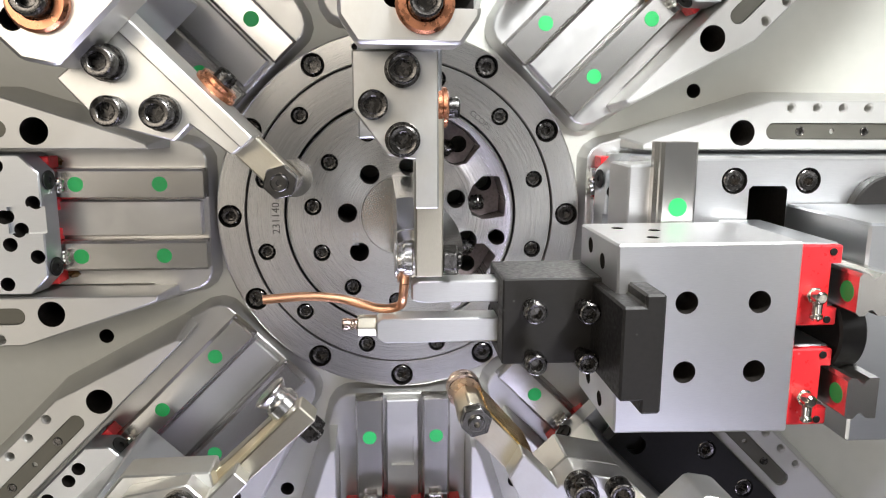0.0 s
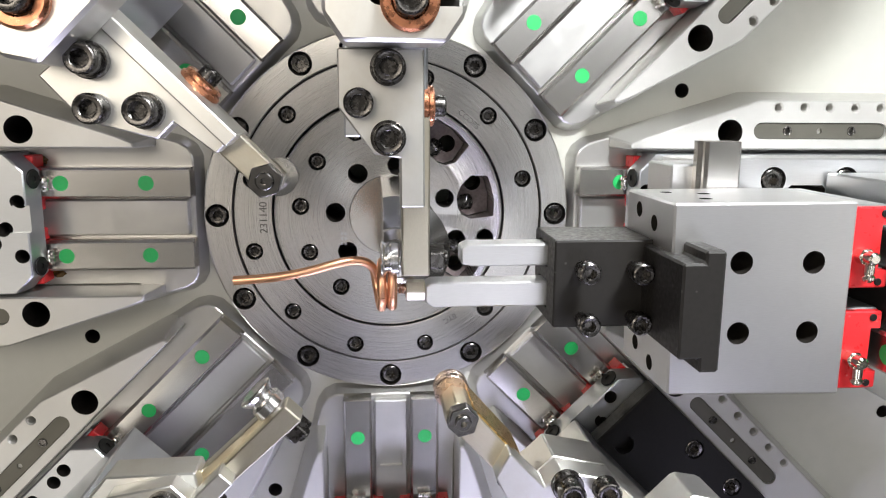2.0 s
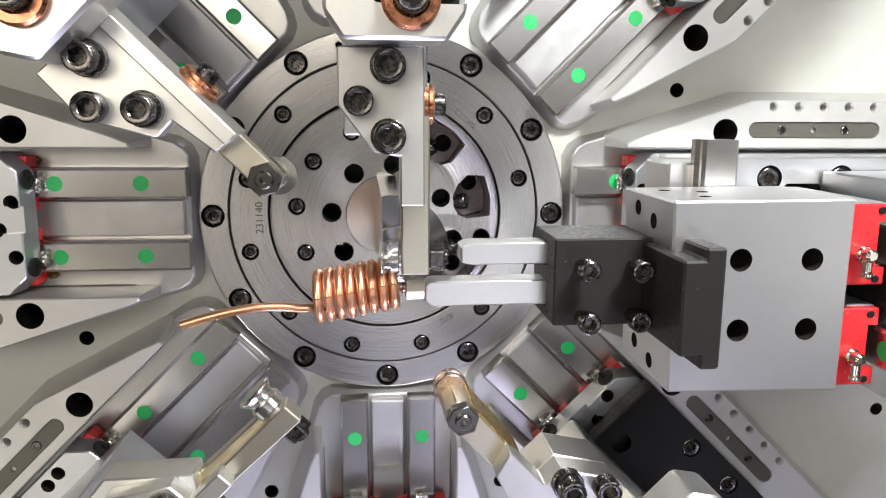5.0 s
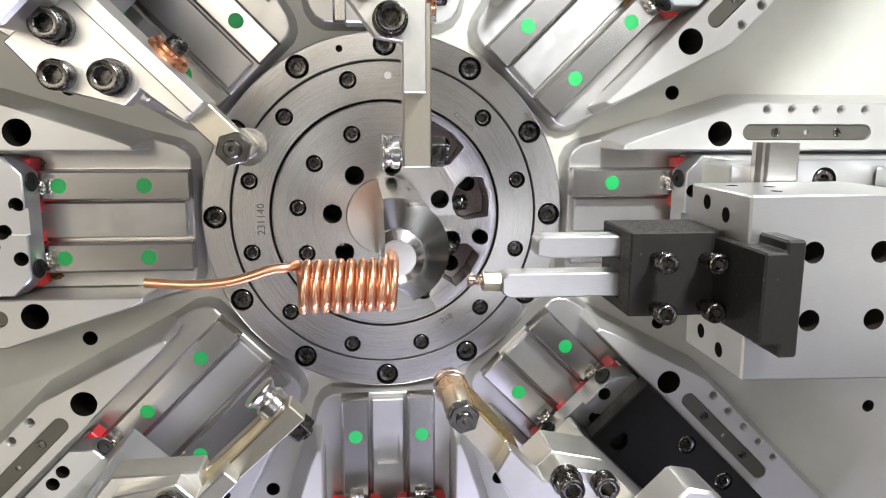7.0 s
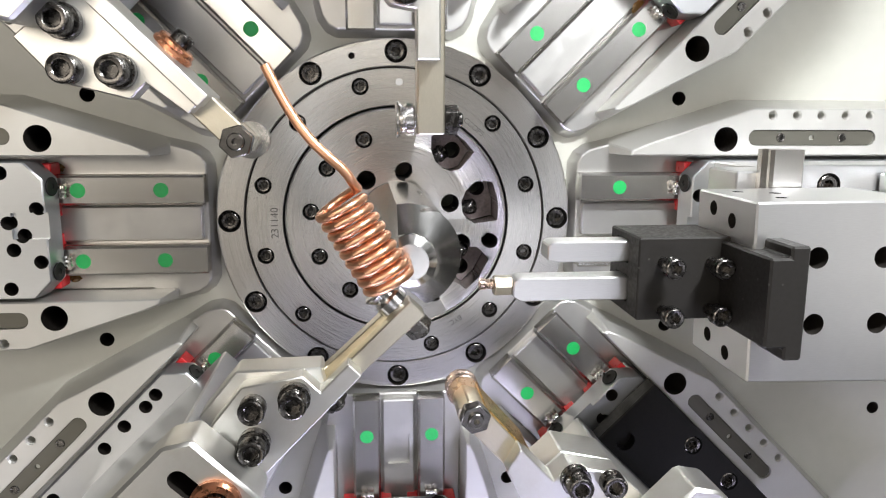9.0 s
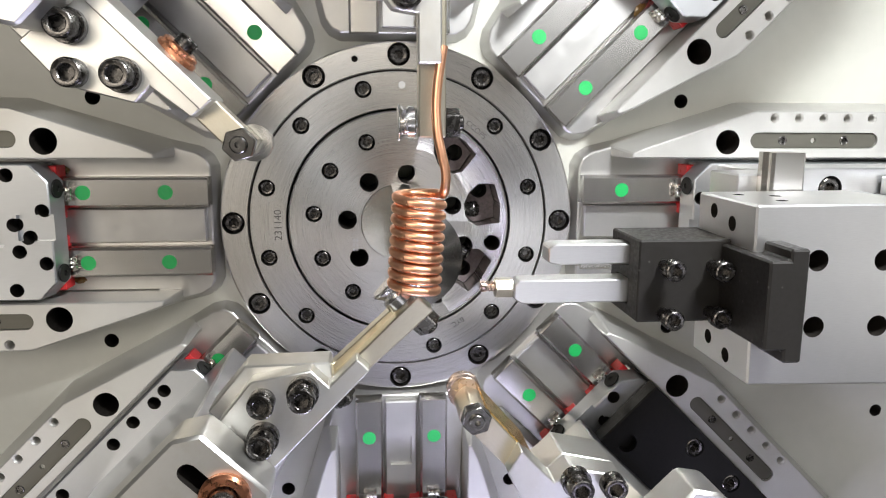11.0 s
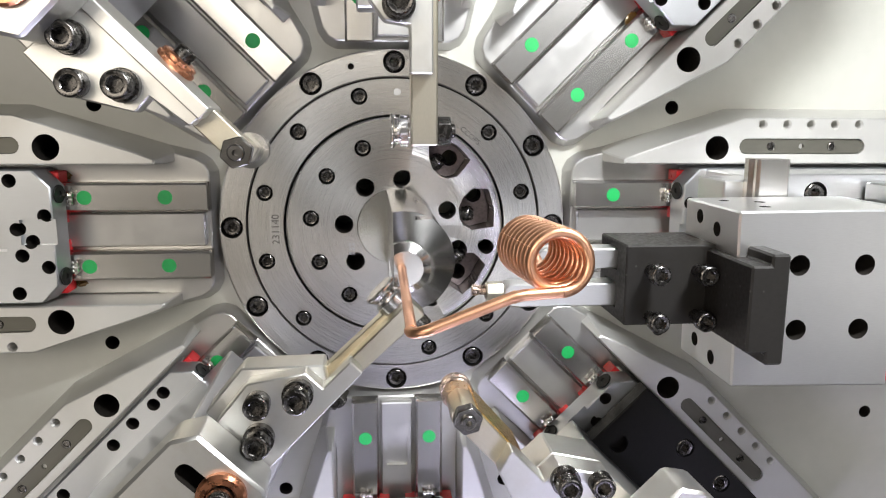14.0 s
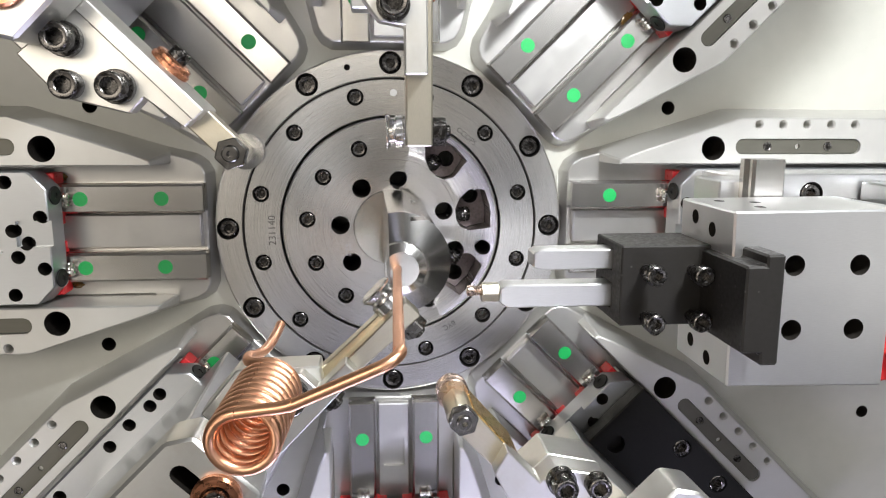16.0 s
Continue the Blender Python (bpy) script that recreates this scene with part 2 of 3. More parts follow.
    for o, d in ((oa, a), (ob, b)):
        bpy.data.objects.remove(o)
        bpy.data.meshes.remove(d)
    bm.free()
    cut.free()
    return out


def to_mesh(name, bm, mat, smooth=28.0):
    """Millimetres to metres, shading by angle, one material."""
    bmesh.ops.scale(bm, vec=(0.001, 0.001, 0.001), verts=bm.verts)
    for e in bm.edges:
        e.smooth = len(e.link_faces) == 2 and e.calc_face_angle(3.2) < radians(smooth)
    for f in bm.faces:
        f.smooth = True
    me = bpy.data.meshes.new(name)
    bm.to_mesh(me)
    bm.free()
    me.materials.append(mat)
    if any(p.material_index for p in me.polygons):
        me.materials.append(DEEP_SHADE)
    return me


def part(name, bm, mat, parent, label="", m=None):
    """One mesh object under a thing or a part; bm is a bmesh in millimetres or a finished mesh."""
    me = bm if isinstance(bm, bpy.types.Mesh) else to_mesh(name, bm, mat)
    ob = new(name, me)
    ob.parent = parent
    if m is not None:
        ob.matrix_basis = m
    return tagged(ob, label)


def mm(x, y, h, turn=0.0, lay=None):
    m = Matrix.Translation((x / 1000, y / 1000, h / 1000)) @ Matrix.Rotation(radians(turn), 4, "Z")
    return m @ lay if lay else m


LAY_X = Matrix.Rotation(radians(90), 4, "Y")
LAY_MX = Matrix.Rotation(radians(-90), 4, "Y")
LAY_Y = Matrix.Rotation(radians(-90), 4, "X")
LAY_MY = Matrix.Rotation(radians(90), 4, "X")


def thing(name, pose_, label, category, group="", kind=""):
    ob = new(name)
    ob.empty_display_size = 0.02
    ob.matrix_basis = pose_
    return tagged(ob, label, category, group, kind)


def solid(name, bm, mat, pose_, label, category="", group="", kind=""):
    ob = new(name, to_mesh(name, bm, mat))
    ob.matrix_basis = pose_
    return tagged(ob, label, category, group, kind)


# fasteners, shared by all that they hold; z = 0 is the face on which the head sits
def cap_screw(name, head, height, socket, mat, shank=0.0):
    """A socket screw: turned rim, a dished top face and a countersunk hexagon socket."""
    bm = lathe([(0, 0), (head, 0), (head, height - 1.0), (head - 0.3, height - 0.4), (head - 0.9, height), (socket * 1.45, height), (socket * 1.2, height - 0.25), (0, height - 0.25)], 32)
    bm = carved(bm, prism(ring_points(socket, 6), height * 0.35, height + 2),
                lathe([(0, height - 0.95), (socket * 0.8, height - 0.95), (socket * 1.12, height + 0.1), (socket * 1.12, height + 2), (0, height + 2)], 24))
    if shank:
        bm = joined(bm, drum(head * 0.6, -shank, 0.05, 0.1, 20))
    return to_mesh(name, bm, mat)


M8 = cap_screw("screw", 6.5, 7.5, 3.4, OXIDE)
M6 = cap_screw("screw", 5.0, 5.5, 2.8, GUN)
M10 = cap_screw("screw", 6.5, 9.0, 3.9, GUN)
M6_LONG = cap_screw("screw", 5.2, 6.4, 2.9, GUN, 12.0)
M4 = cap_screw("screw", 3.2, 1.2, 1.8, GUN)
WASHER = to_mesh("washer", lathe([(5.0, 0), (7.8, 0), (7.8, 4.4), (7.4, 5.0), (5.0, 5.0)], 32), GUN)
CAP = to_mesh("rail_cap", drum(5.0, 0, 0.5, 0.15, 24), GREEN)


def hex_nut(name, across, height, mat):
    bm = prism(ring_points(across, 6), 0, height, 0.5)
    bm = carved(bm, drum(across * 0.52, -1, height + 1, 0.1, 24))
    stud = drum(across * 0.5, -2, height + 2.2, 0.6, 24)
    stud = carved(stud, drum(across * 0.2, height - 1, height + 5, 0.05, 16))
    return to_mesh(name, joined(bm, stud), mat)


NUT = hex_nut("nut", 8.0, 7.5, NICKEL)
SIDE_NUT = hex_nut("nut", 7.4, 7.0, GUN)

# ---------------------------------------------------------------- the hall and the machine's body
solid("floor", box(-6000, 6000, -6000, 6000, -60, 0, 0), CONCRETE, Matrix.Identity(4), "smooth grey concrete floor of the hall", kind="structure")
for name_, b_ in (("wall_north", (-4000, 4000, 2500, 2650, 0, 3200)), ("wall_south", (-4000, 4000, -4650, -4500, 0, 3200)),
                  ("wall_west", (-4150, -4000, -4500, 2500, 0, 3200)), ("wall_east", (4000, 4150, -4500, 2500, 0, 3200))):
    solid(name_, box(*b_, 0), WALLPAINT, Matrix.Identity(4), "plain light painted wall of the hall", kind="structure")
solid("ceiling", box(-4150, 4150, -4650, 2650, 3200, 3300, 0), WALLPAINT, Matrix.Identity(4), "plain light ceiling of the hall", kind="structure")
solid("cabinet", joined(box(-780, 780, 60, 900, 0, 1900, 4)), PAINT, Matrix.Identity(4), "cream-grey steel cabinet of the wire machine", "machine cabinet")

SLIDES = [180, 135, 90, 45, 0, 315, 270, 225]

# front panel with its tapped holes and the round opening behind the spindle
holes = []
for k in range(8):
    a = radians(22.5 + 45 * k)
    holes.append(at(drum(5.2, -45, 5, 0.1, 20), 228 * math.cos(a), 228 * math.sin(a)))
    holes.append(at(drum(5.2, -45, 5, 0.1, 20), 428 * math.cos(a), 428 * math.sin(a)))
for angle in SLIDES:
    for side in (58.8, -58.8):
        a = radians(angle)
        holes.append(at(drum(8.6, -55, 5, 0.1, 24), 228 * math.cos(a) - side * math.sin(a), 228 * math.sin(a) + side * math.cos(a)))
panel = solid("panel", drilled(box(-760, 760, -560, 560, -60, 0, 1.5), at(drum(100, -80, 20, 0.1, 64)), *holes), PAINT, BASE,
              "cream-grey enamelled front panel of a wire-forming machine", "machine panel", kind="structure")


def slot_shape(x0, x1, y, r):
    """An upright slot's outline with round ends."""
    return ([(x0 + r * math.cos(a), y + r * math.sin(a)) for a in np.linspace(math.pi / 2, 3 * math.pi / 2, 9)]
            + [(x1 + r * math.cos(a), y + r * math.sin(a)) for a in np.linspace(-math.pi / 2, math.pi / 2, 9)])


def rib_mesh(side):
    """A raised bed wall beside a slide: draughted sides, one large bore, a keyed slot and five tapped holes."""
    top = [(160, 47.5), (430, 47.5), (430, 80), (247, 80), (172, 55.5), (161, 51)]
    low = [(153, 47), (432, 47), (432, 87), (252, 87), (162, 60), (153, 56)]
    bm = prism([(x, y * side) for x, y in top], -2, 43, 0.9, [(x, y * side) for x, y in low])
    taps = [prism(slot_shape(250, 334, 60 * side, 5.6), 39.5, 60)]
    for i in range(5):
        taps.append(at(lathe([(0, 33), (2.5, 34), (2.5, 41.6), (3.6, 43.2), (3.6, 60), (0, 60)], 16), 261 + 18.2 * i, 75.5 * side))
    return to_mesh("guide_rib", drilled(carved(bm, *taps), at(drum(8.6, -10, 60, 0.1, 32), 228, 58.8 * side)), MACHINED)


def insert_mesh(side):
    slot = slot_shape(250, 334, 60 * side, 5.3)
    return to_mesh("slot_insert", carved(prism(slot, 39.3, 41.4, 0.3), at(drum(1.9, 30, 60, 0.1, 14), 292, 60 * side)), INSERT)


RIBS = {1: rib_mesh(1), -1: rib_mesh(-1)}
INSERTS = {1: insert_mesh(1), -1: insert_mesh(-1)}
bed_half = [(430, 47), (172, 47), (172, 58), (141, 50), (135, 46), (132, 40)]
bed_foot = [(430, 47), (174, 47), (174, 63), (138, 54.5), (130, 49), (126, 41)]
bed_profile = bed_half + [(x, -y) for x, y in bed_half[::-1]]
bed_low = bed_foot + [(x, -y) for x, y in bed_foot[::-1]]
BED = to_mesh("slide_bed", prism(bed_profile, -2, 11.2, 0.8, bed_low), MILLED)
ridge_profile = [(135, -12), (430, -12), (430, 12), (135, 12)]
RIDGE = to_mesh("bed_ridge", prism(ridge_profile, 10, 17, 1.0), MILLED)
RIDGE_CUT = to_mesh("bed_ridge", carved(prism(ridge_profile, 10, 17, 1.0), prism([(163, -7), (165, -1), (164, 2), (167, 4), (163, 8), (186, 8), (186, -8)], 14, 40)), MILLED)

for n_, angle in enumerate(SLIDES):
    bed = new("bed", BED)
    bed.matrix_basis = slide_pose(angle)
    tagged(bed, "cream-grey cast slide bed raised on the panel", "slide bed", "slide beds round the spindle", "structure")
    part("bed_ridge", RIDGE_CUT if angle == 270 else RIDGE, None, bed, "pale milled strip between the rails")
    for side in (1, -1):
        rib = part("guide_rib", RIBS[side], None, bed, "pale milled wall with bores and a slot")
        part("slot_insert", INSERTS[side], None, rib, "olive steel insert")
        for x in (269, 315):
            part("screw", M4, None, rib, "", mm(x, 60 * side, 41.2))

# guide rails: waisted section, green caps over the screw holes
sect = [(-10, 0), (10, 0), (10, 4.6), (7.2, 7.4), (7.2, 8.6), (10, 11.2), (10, 13.8), (8.4, 15.4), (-8.4, 15.4), (-10, 13.8), (-10, 11.2), (-7.2, 8.6), (-7.2, 7.4), (-10, 4.6)]


def rail_mesh(length):
    bm = prism([(x, y) for x, y in sect], 0, length)
    # section is drawn in x, y: stand it up so that the rail runs along x and rises along z
    return to_mesh("rail_body", moved(bm, Matrix(((0, 0, 1, 0), (1, 0, 0, 0), (0, 1, 0, 0), (0, 0, 0, 1)))), RAIL)


RAIL_LONG, RAIL_SHORT = rail_mesh(300), rail_mesh(98)
for angle in SLIDES:
    for y in (24, -24):
        rail = thing("linear_rail", slide_pose(angle) @ mm(131, y, 11.4), "bright ground steel guide rail with green hole caps", "guide rail", "guide rails on the slide beds")
        part("rail_body", RAIL_LONG, None, rail)
        for x in (28, 81.5, 135, 188.5, 242):
            part("rail_cap", CAP, None, rail, "green plastic cap", mm(x, 0, 15.1))

# ---------------------------------------------------------------- the spindle
flange = thing("spindle_flange", BASE, "turned steel spindle flange with rings of socket screws", "flange")
cut = [at(drum(8.0, 1.5, 20, 0.1, 28), *p) for p in ring_points(118, 12)]
cut.append(at(drum(2.3, 2, 20, 0.1, 14), *ring_points(118.5, 1, turn=105)[0]))
part("outer_ring", drilled(lathe([(107.9, -2), (127, -2), (127, 9.0), (126, 10), (108.3, 10), (107.9, 9.6)], 128), *cut), STEEL, flange)
for p in ring_points(118, 12):
    part("screw", M8, None, flange, "", mm(*p, 1.6, random.uniform(0, 60)))
inner_angles = [15 + 30 * k for k in range(12)]
cut = [at(drum(6.0, 3, 20, 0.1, 24), 97 * math.cos(radians(a)), 97 * math.sin(radians(a))) for a in inner_angles]
part("inner_ring", drilled(lathe([(81.0, -2), (106.4, -2), (106.4, 10.6), (106.0, 11), (81.4, 11), (81.0, 10.6)], 128), *cut), STEEL, flange)
for a in inner_angles:
    part("screw", M6, None, flange, "", mm(97 * math.cos(radians(a)), 97 * math.sin(radians(a)), 4.6, random.uniform(0, 60)))
# near-black ring added in the open gap, standing in for its shade
part("joint_ring", lathe([(106.5, 0.5), (107.8, 0.5), (107.8, 7.5), (106.5, 7.5)], 96), DEEP_SHADE, flange, "dark ring added for the shade in the gap between the rings")
part("dowel", at(drum(2.6, 8, 11.3, 0.2, 20), 2, 97), BRIGHT, flange)

# front disc: flat on one side, turned down into a dished sector with pockets on the other
disc = lathe([(0, -40), (79.3, -40), (79.3, 11.0), (78.3, 12), (0, 12)], 128)
dish = [lathe([(20, 40), (78.3, 40), (77.8, 10.4), (75.0, 8.2), (55, -4.5), (53, -5.2), (20, -5.6)], 60, 139, -62)]
cut = []
for a, r in ((81, 35), (127, 36), (177, 37.5), (221, 39), (276, 40)):
    cut.append(at(drum(6.8, -60, 60, 0.1, 28), r * math.cos(radians(a)), r * math.sin(radians(a))))
for x, y in ((40.2, 9.6), (48.6, -20.4)):
    cut.append(at(drum(6.8, -60, 60, 0.1, 28), x, y))
flat_screws = [112, 143, 174, 205, 236, 267, 296]
for a in flat_screws:
    cut.append(at(drum(6.0, 4, 40, 0.1, 24), 61.5 * math.cos(radians(a)), 61.5 * math.sin(radians(a))))


POCKET_EDGE = [(49.5, -6), (51.5, -11.5), (57, -15.5), (72.5, -14.5), (75, -2), (73.2, 14.5), (62, 16), (54.5, 9.5), (50, 2)]
POCKETS = (52, 10, -35)
for a, y in zip(POCKETS, (-4.0, 9.0, -5.0)):
    cut.append(at(moved(drum(6.2, -60, 0, 0.1, 28), Matrix.Translation((64.5, y, 0))), turn=a))
    dish.append(at(prism(POCKET_EDGE, -26, 60), turn=a))
cut.append(at(drum(5.6, -60, 60, 0.1, 24), 68.6, -17))
part("front_disc", drilled(carved(disc, *dish), *cut), STEEL, flange, "steel disc with a dished sector and dark pockets")
for a in flat_screws:
    part("screw", M6, None, flange, "", mm(61.5 * math.cos(radians(a)), 61.5 * math.sin(radians(a)), 5.6, random.uniform(0, 60)))
for k, a in enumerate(POCKETS):
    rim = [(62 + (x - 62) * 0.96, y * 0.96) for x, y in POCKET_EDGE]
    bore = (64.5, (-4.0, 9.0, -5.0)[k])
    part("pocket_floor", drilled(prism(rim, -26.5, -19), at(drum(6.2, -40, 0, 0.1, 28), *bore)), POCKET, flange, "rough brownish cast floor of a pocket", mm(0, 0, 0, a))
    # a clamp screw lies in each pocket, its head outwards
    lie = Matrix.Rotation(radians(62), 4, "Y")
    screw_bm = lathe([(0, -6), (3.6, -6), (3.6, 4), (5.6, 4), (5.8, 4.6), (5.8, 10), (5.2, 10.8), (3.4, 10.8), (3.0, 9), (0, 9)], 28)
    part("clamp_screw", screw_bm, GUN, flange, "", Matrix.Rotation(radians(a), 4, "Z") @ mm(50.5, (2.0, -4.0, 6.0)[k], -18) @ lie)


def engraved(text, size, x, y, turn, parent):
    cu = bpy.data.curves.new("engraving", "FONT")
    cu.body, cu.size, cu.extrude, cu.align_x, cu.align_y = text, size / 1000, 0.00008, "CENTER", "CENTER"
    tmp = new("engraving", cu)
    me = bpy.data.meshes.new_from_object(tmp.evaluated_get(bpy.context.evaluated_depsgraph_get()))
    bpy.data.objects.remove(tmp)
    me.materials.append(INK)
    return part("engraving", me, None, parent, "engraved characters", mm(x, y, 11.1, turn))


engraved("231140", 7.4, -86.5, -1.5, 90, flange)
engraved("CCOP5", 5.5, 55, 66, -40, flange)
engraved("BYC", 5.5, 43, -76, 210, flange)
for i in range(2):
    for j in range(3):
        part("engraving", box(-34 + 2.4 * i, -32.4 + 2.4 * i, -14 - 3.4 * j, -12 - 3.4 * j, 12.0, 12.12, 0), ALU, flange, "worn pale marking")

# mandrel face and the long half-round wire guide that stands out of it
mandrel = thing("wire_guide", BASE, "polished half-round steel wire guide with a conical nose", "wire guide")
face = lathe([(0, 4), (28, 4), (28, 12.4), (27.2, 13.2), (22, 13.0), (0, 12.6)], 72)
part("mandrel_face", face, MIRROR, mandrel, "polished steel mandrel face")
half = carved(lathe([(0, 8), (28, 8), (28, 143), (28.6, 143.6), (28.6, 146), (17.5, 155), (14.4, 158.5), (14, 161.5), (9.5, 165), (0, 165)], 96),
              box(-60, -6.2, -60, 60, 0, 200, 0), prism([(-70, -13), (-5, -13), (14, -31), (14, -70), (-70, -70)], 60, 200), at(drum(2.5, 150, 190, 0.05, 24), -2, 0), box(6, 20, 24, 26, 60, 175, 0))
part("guide_body", half, POLISHED, mandrel)

# ---------------------------------------------------------------- slides and their tools


def carriage(parent, r0, length=150, dark=False):
    """The carriage on two rails: body, chamfered nose, red end seals, nipples and plugs."""
    poly = [(r0, -33), (r0 + 11, -44.5), (r0 + length, -44.5), (r0 + length, 44.5), (r0 + 11, 44.5), (r0, 33)]
    low = [(x - (3 if x < r0 + 20 else 0), y) for x, y in poly]
    cut = [at(drum(4.5, 31, 60, 0.1, 24), r0 + x, y) for x, y in ((5, 20), (5, -14.5), (15, 3), (23, -5.5), (21, 12), (25, -37.5), (36, -36.5), (56, -37.5), (77, -36.5), (128, -37), (25, 37.5), (56, 37))]
    grooves = [box(r0 - 5, r0 + 21, -12, 5, 43.5, 60, 0)]
    grooves.append(prism([(r0 + 30, -9), (r0 + 90, -9), (r0 + 90, 9), (r0 + 30, 9)], 38, 60))
    body = part("carriage_body", drilled(carved(prism(poly, 30, 47, 0.8, low), *grooves), *cut), ALU, parent, "blue-grey ground steel carriage")
    for y in (24, -24):
        seal = part("end_seal", carved(box(r0 + 1, r0 + 9, y - 18, y + 18, 14, 29.5, 0.6), box(r0 - 10, r0 + 20, y - 10.4, y + 10.4, 0, 27.4, 0)), RED, parent, "red plastic end seal")
        ball = [(0, 0), (1.6, 0), (2.5, 1.3), (1.7, 2.7), (2.6, 4.2), (1.8, 5.6), (2.9, 7.2), (2.6, 8.6), (1.2, 9.6), (0, 9.8)]
        part("grease_nipple", at(lathe(ball, 18), r0 - 5.4, y - 5 + (0 if y > 0 else 10), 31, "y" if y > 0 else "-y"), CHROME, seal, "small nickel grease nipple")
        part("bearing_block", carved(box(r0 + 9, r0 + 70, y - 20, y + 20, 14, 30.2, 0.8), box(r0 - 10, r0 + 120, y - 10.4, y + 10.4, 0, 27.4, 0)), ALU, parent)
        part("plug", carved(drum(6.2, 0, 1.4, 0.3, 24), at(drum(2.2, 0.6, 4, 0.05, 6))), BLACK, parent, "black round plug", mm(r0 - 1.4, y + (4 if y > 0 else -4), 38.4, 0, Matrix.Rotation(radians(-80), 4, "Y")))
    return body


def roller_set(parent, x, y0, y1, h, radius, nut_y):
    """A grooved roller on a bolt that runs along y, with its nut."""
    w = (y1 - y0)
    prof = [(0, 0), (radius * 1.02, 0), (radius * 1.14, w * 0.05), (radius * 1.14, w * 0.11), (radius * 0.84, w * 0.34), (radius * 0.84, w * 0.42), (radius * 0.97, w * 0.49),
            (radius * 1.03, w * 0.53), (radius * 1.03, w * 0.86), (radius * 0.92, w * 0.91), (radius * 0.6, w * 0.93), (radius * 0.6, w), (0, w)]
    bm = lathe(prof, 48)
    flip = nut_y < y0
    part("roller", at(bm, x, y1 if flip else y0, h, "-y" if flip else "y"), POLISHED, parent, "polished grooved steel roller")
    part("nut", SIDE_NUT, None, parent, "", mm(x, nut_y, h, 0, LAY_MY if flip else LAY_Y))
    return None


def tool_block(parent, r1, offset, knob, length=160, h_low=47, col=(-22, 22)):
    """The tall block that carries a tool plate: chamfered nose, adjusting slot and copper washer."""
    s = offset
    poly = [(r1, s - 21), (r1 + 11, s - 28.5), (r1 + length, s - 28.5), (r1 + length, s + 28.5), (r1 + 11, s + 28.5), (r1, s + 21)]
    slot = [(knob[0] + 3 + 4.6 * math.cos(a), knob[1] - 20 + 4.6 * math.sin(a)) for a in np.linspace(math.pi, 2 * math.pi, 9)]
    slot += [(knob[0] + 3 + 4.6 * math.cos(a), knob[1] + 12 + 4.6 * math.sin(a)) for a in np.linspace(0, math.pi, 9)]
    part("tool_block", drilled(prism(poly, 196, 222, 1.6), prism(slot, 197.5, 240)), GROUND, parent, "ground steel clamp block with a slot")
    part("washer", at(lathe([(0, 0), (11.8, 0), (11.8, 2.6), (10.6, 4.2), (7.5, 4.2), (6.6, 2.5), (0, 2.5)], 40), *knob, 222), KNOB, parent, "copper washer")
    part("screw", M10, None, parent, "", mm(*knob, 224.6, 10))
    part("column", box(r1 + 22, r1 + length - 10, s + col[0], s + col[1], h_low, 196.5, 1.0), ALU, parent)
    return None


def tool_plate(parent, poly, h0, h1, screws, washers=()):
    part("tool_plate", prism(poly, h0, h1, 0.7), GROUND, parent, "ground steel tool plate")
    for i, (x, y) in enumerate(screws):
        if i in washers:
            part("washer", WASHER, None, parent, "", mm(x, y, h1))
        part("screw", M10, None, parent, "", mm(x, y, h1 + (5.0 if i in washers else 0), 12 + 17 * i))


def side_knob(parent, x, y, h, towards):
    """A copper collar and black screw on the edge of a tool plate; towards is +1 or -1 along y."""
    lay = LAY_Y if towards > 0 else LAY_MY
    part("collar", lathe([(0, 0), (10, 0), (10.4, 0.6), (10.4, 2.2), (9.4, 3.0), (9.4, 4.6), (8.2, 5.4), (0, 5.4)], 40), KNOB, parent, "copper collar", mm(x, y, h, 0, lay))
    part("screw", M6, None, parent, "black socket screw", mm(x, y + 5.4 * towards, h, 0, lay))


# top slide
top_slide = thing("tool_slide", slide_pose(90), "upright steel tool slide with a roller arm over the wire guide", "tool slide", "tool slides round the spindle")
carriage(top_slide, 232)
tool_block(top_slide, 98.5, 2.0, (114, -4))
tool_plate(top_slide, [(98.3, 26), (98.3, -11.5), (29, -12), (29, -1), (51, -1), (53, 11), (73, 26)], 183, 195, ((90, 4.3), (75, 17), (60, 4.3)), (0, 2))
part("back_plate", box(60, 130, -14, 24, 165, 183.4, 0.8), ALU, top_slide)
part("arm", prism([(-5, -15), (70, -15), (70, -2), (-5, -2)], 171, 185, 0.7), GOLD, top_slide, "straw-tinted steel roller arm")
roller_set(top_slide, 2.0, -1.6, 8.0, 177, 7.8, -15.2)
side_knob(top_slide, 74, -12, 176, -1)

# upper side slide
upper_slide = thing("tool_slide", slide_pose(135), "slanting steel tool slide with a bright arm and a nut", "tool slide", "tool slides round the spindle")
carriage(upper_slide, 265)
tool_block(upper_slide, 160, 14, (180, 21), 170)
tool_plate(upper_slide, [(163.5, 10), (166, 45.5), (141, 47), (114.5, 31), (114.5, 21), (93, 18.3), (92.6, 7.6)], 183, 195, ((155, 25.5), (141, 39.5), (125.5, 25)), (0, 2))
part("back_plate", prism([(92, 6), (170, 6), (170, 13), (92, 13)], 165, 196.5, 0.6), GROUND, upper_slide)
part("arm", prism([(66, 6.5), (110, 6.5), (110, 19), (72, 19), (64, 15)], 172, 184, 0.7), GOLD, upper_slide, "straw-tinted steel arm")
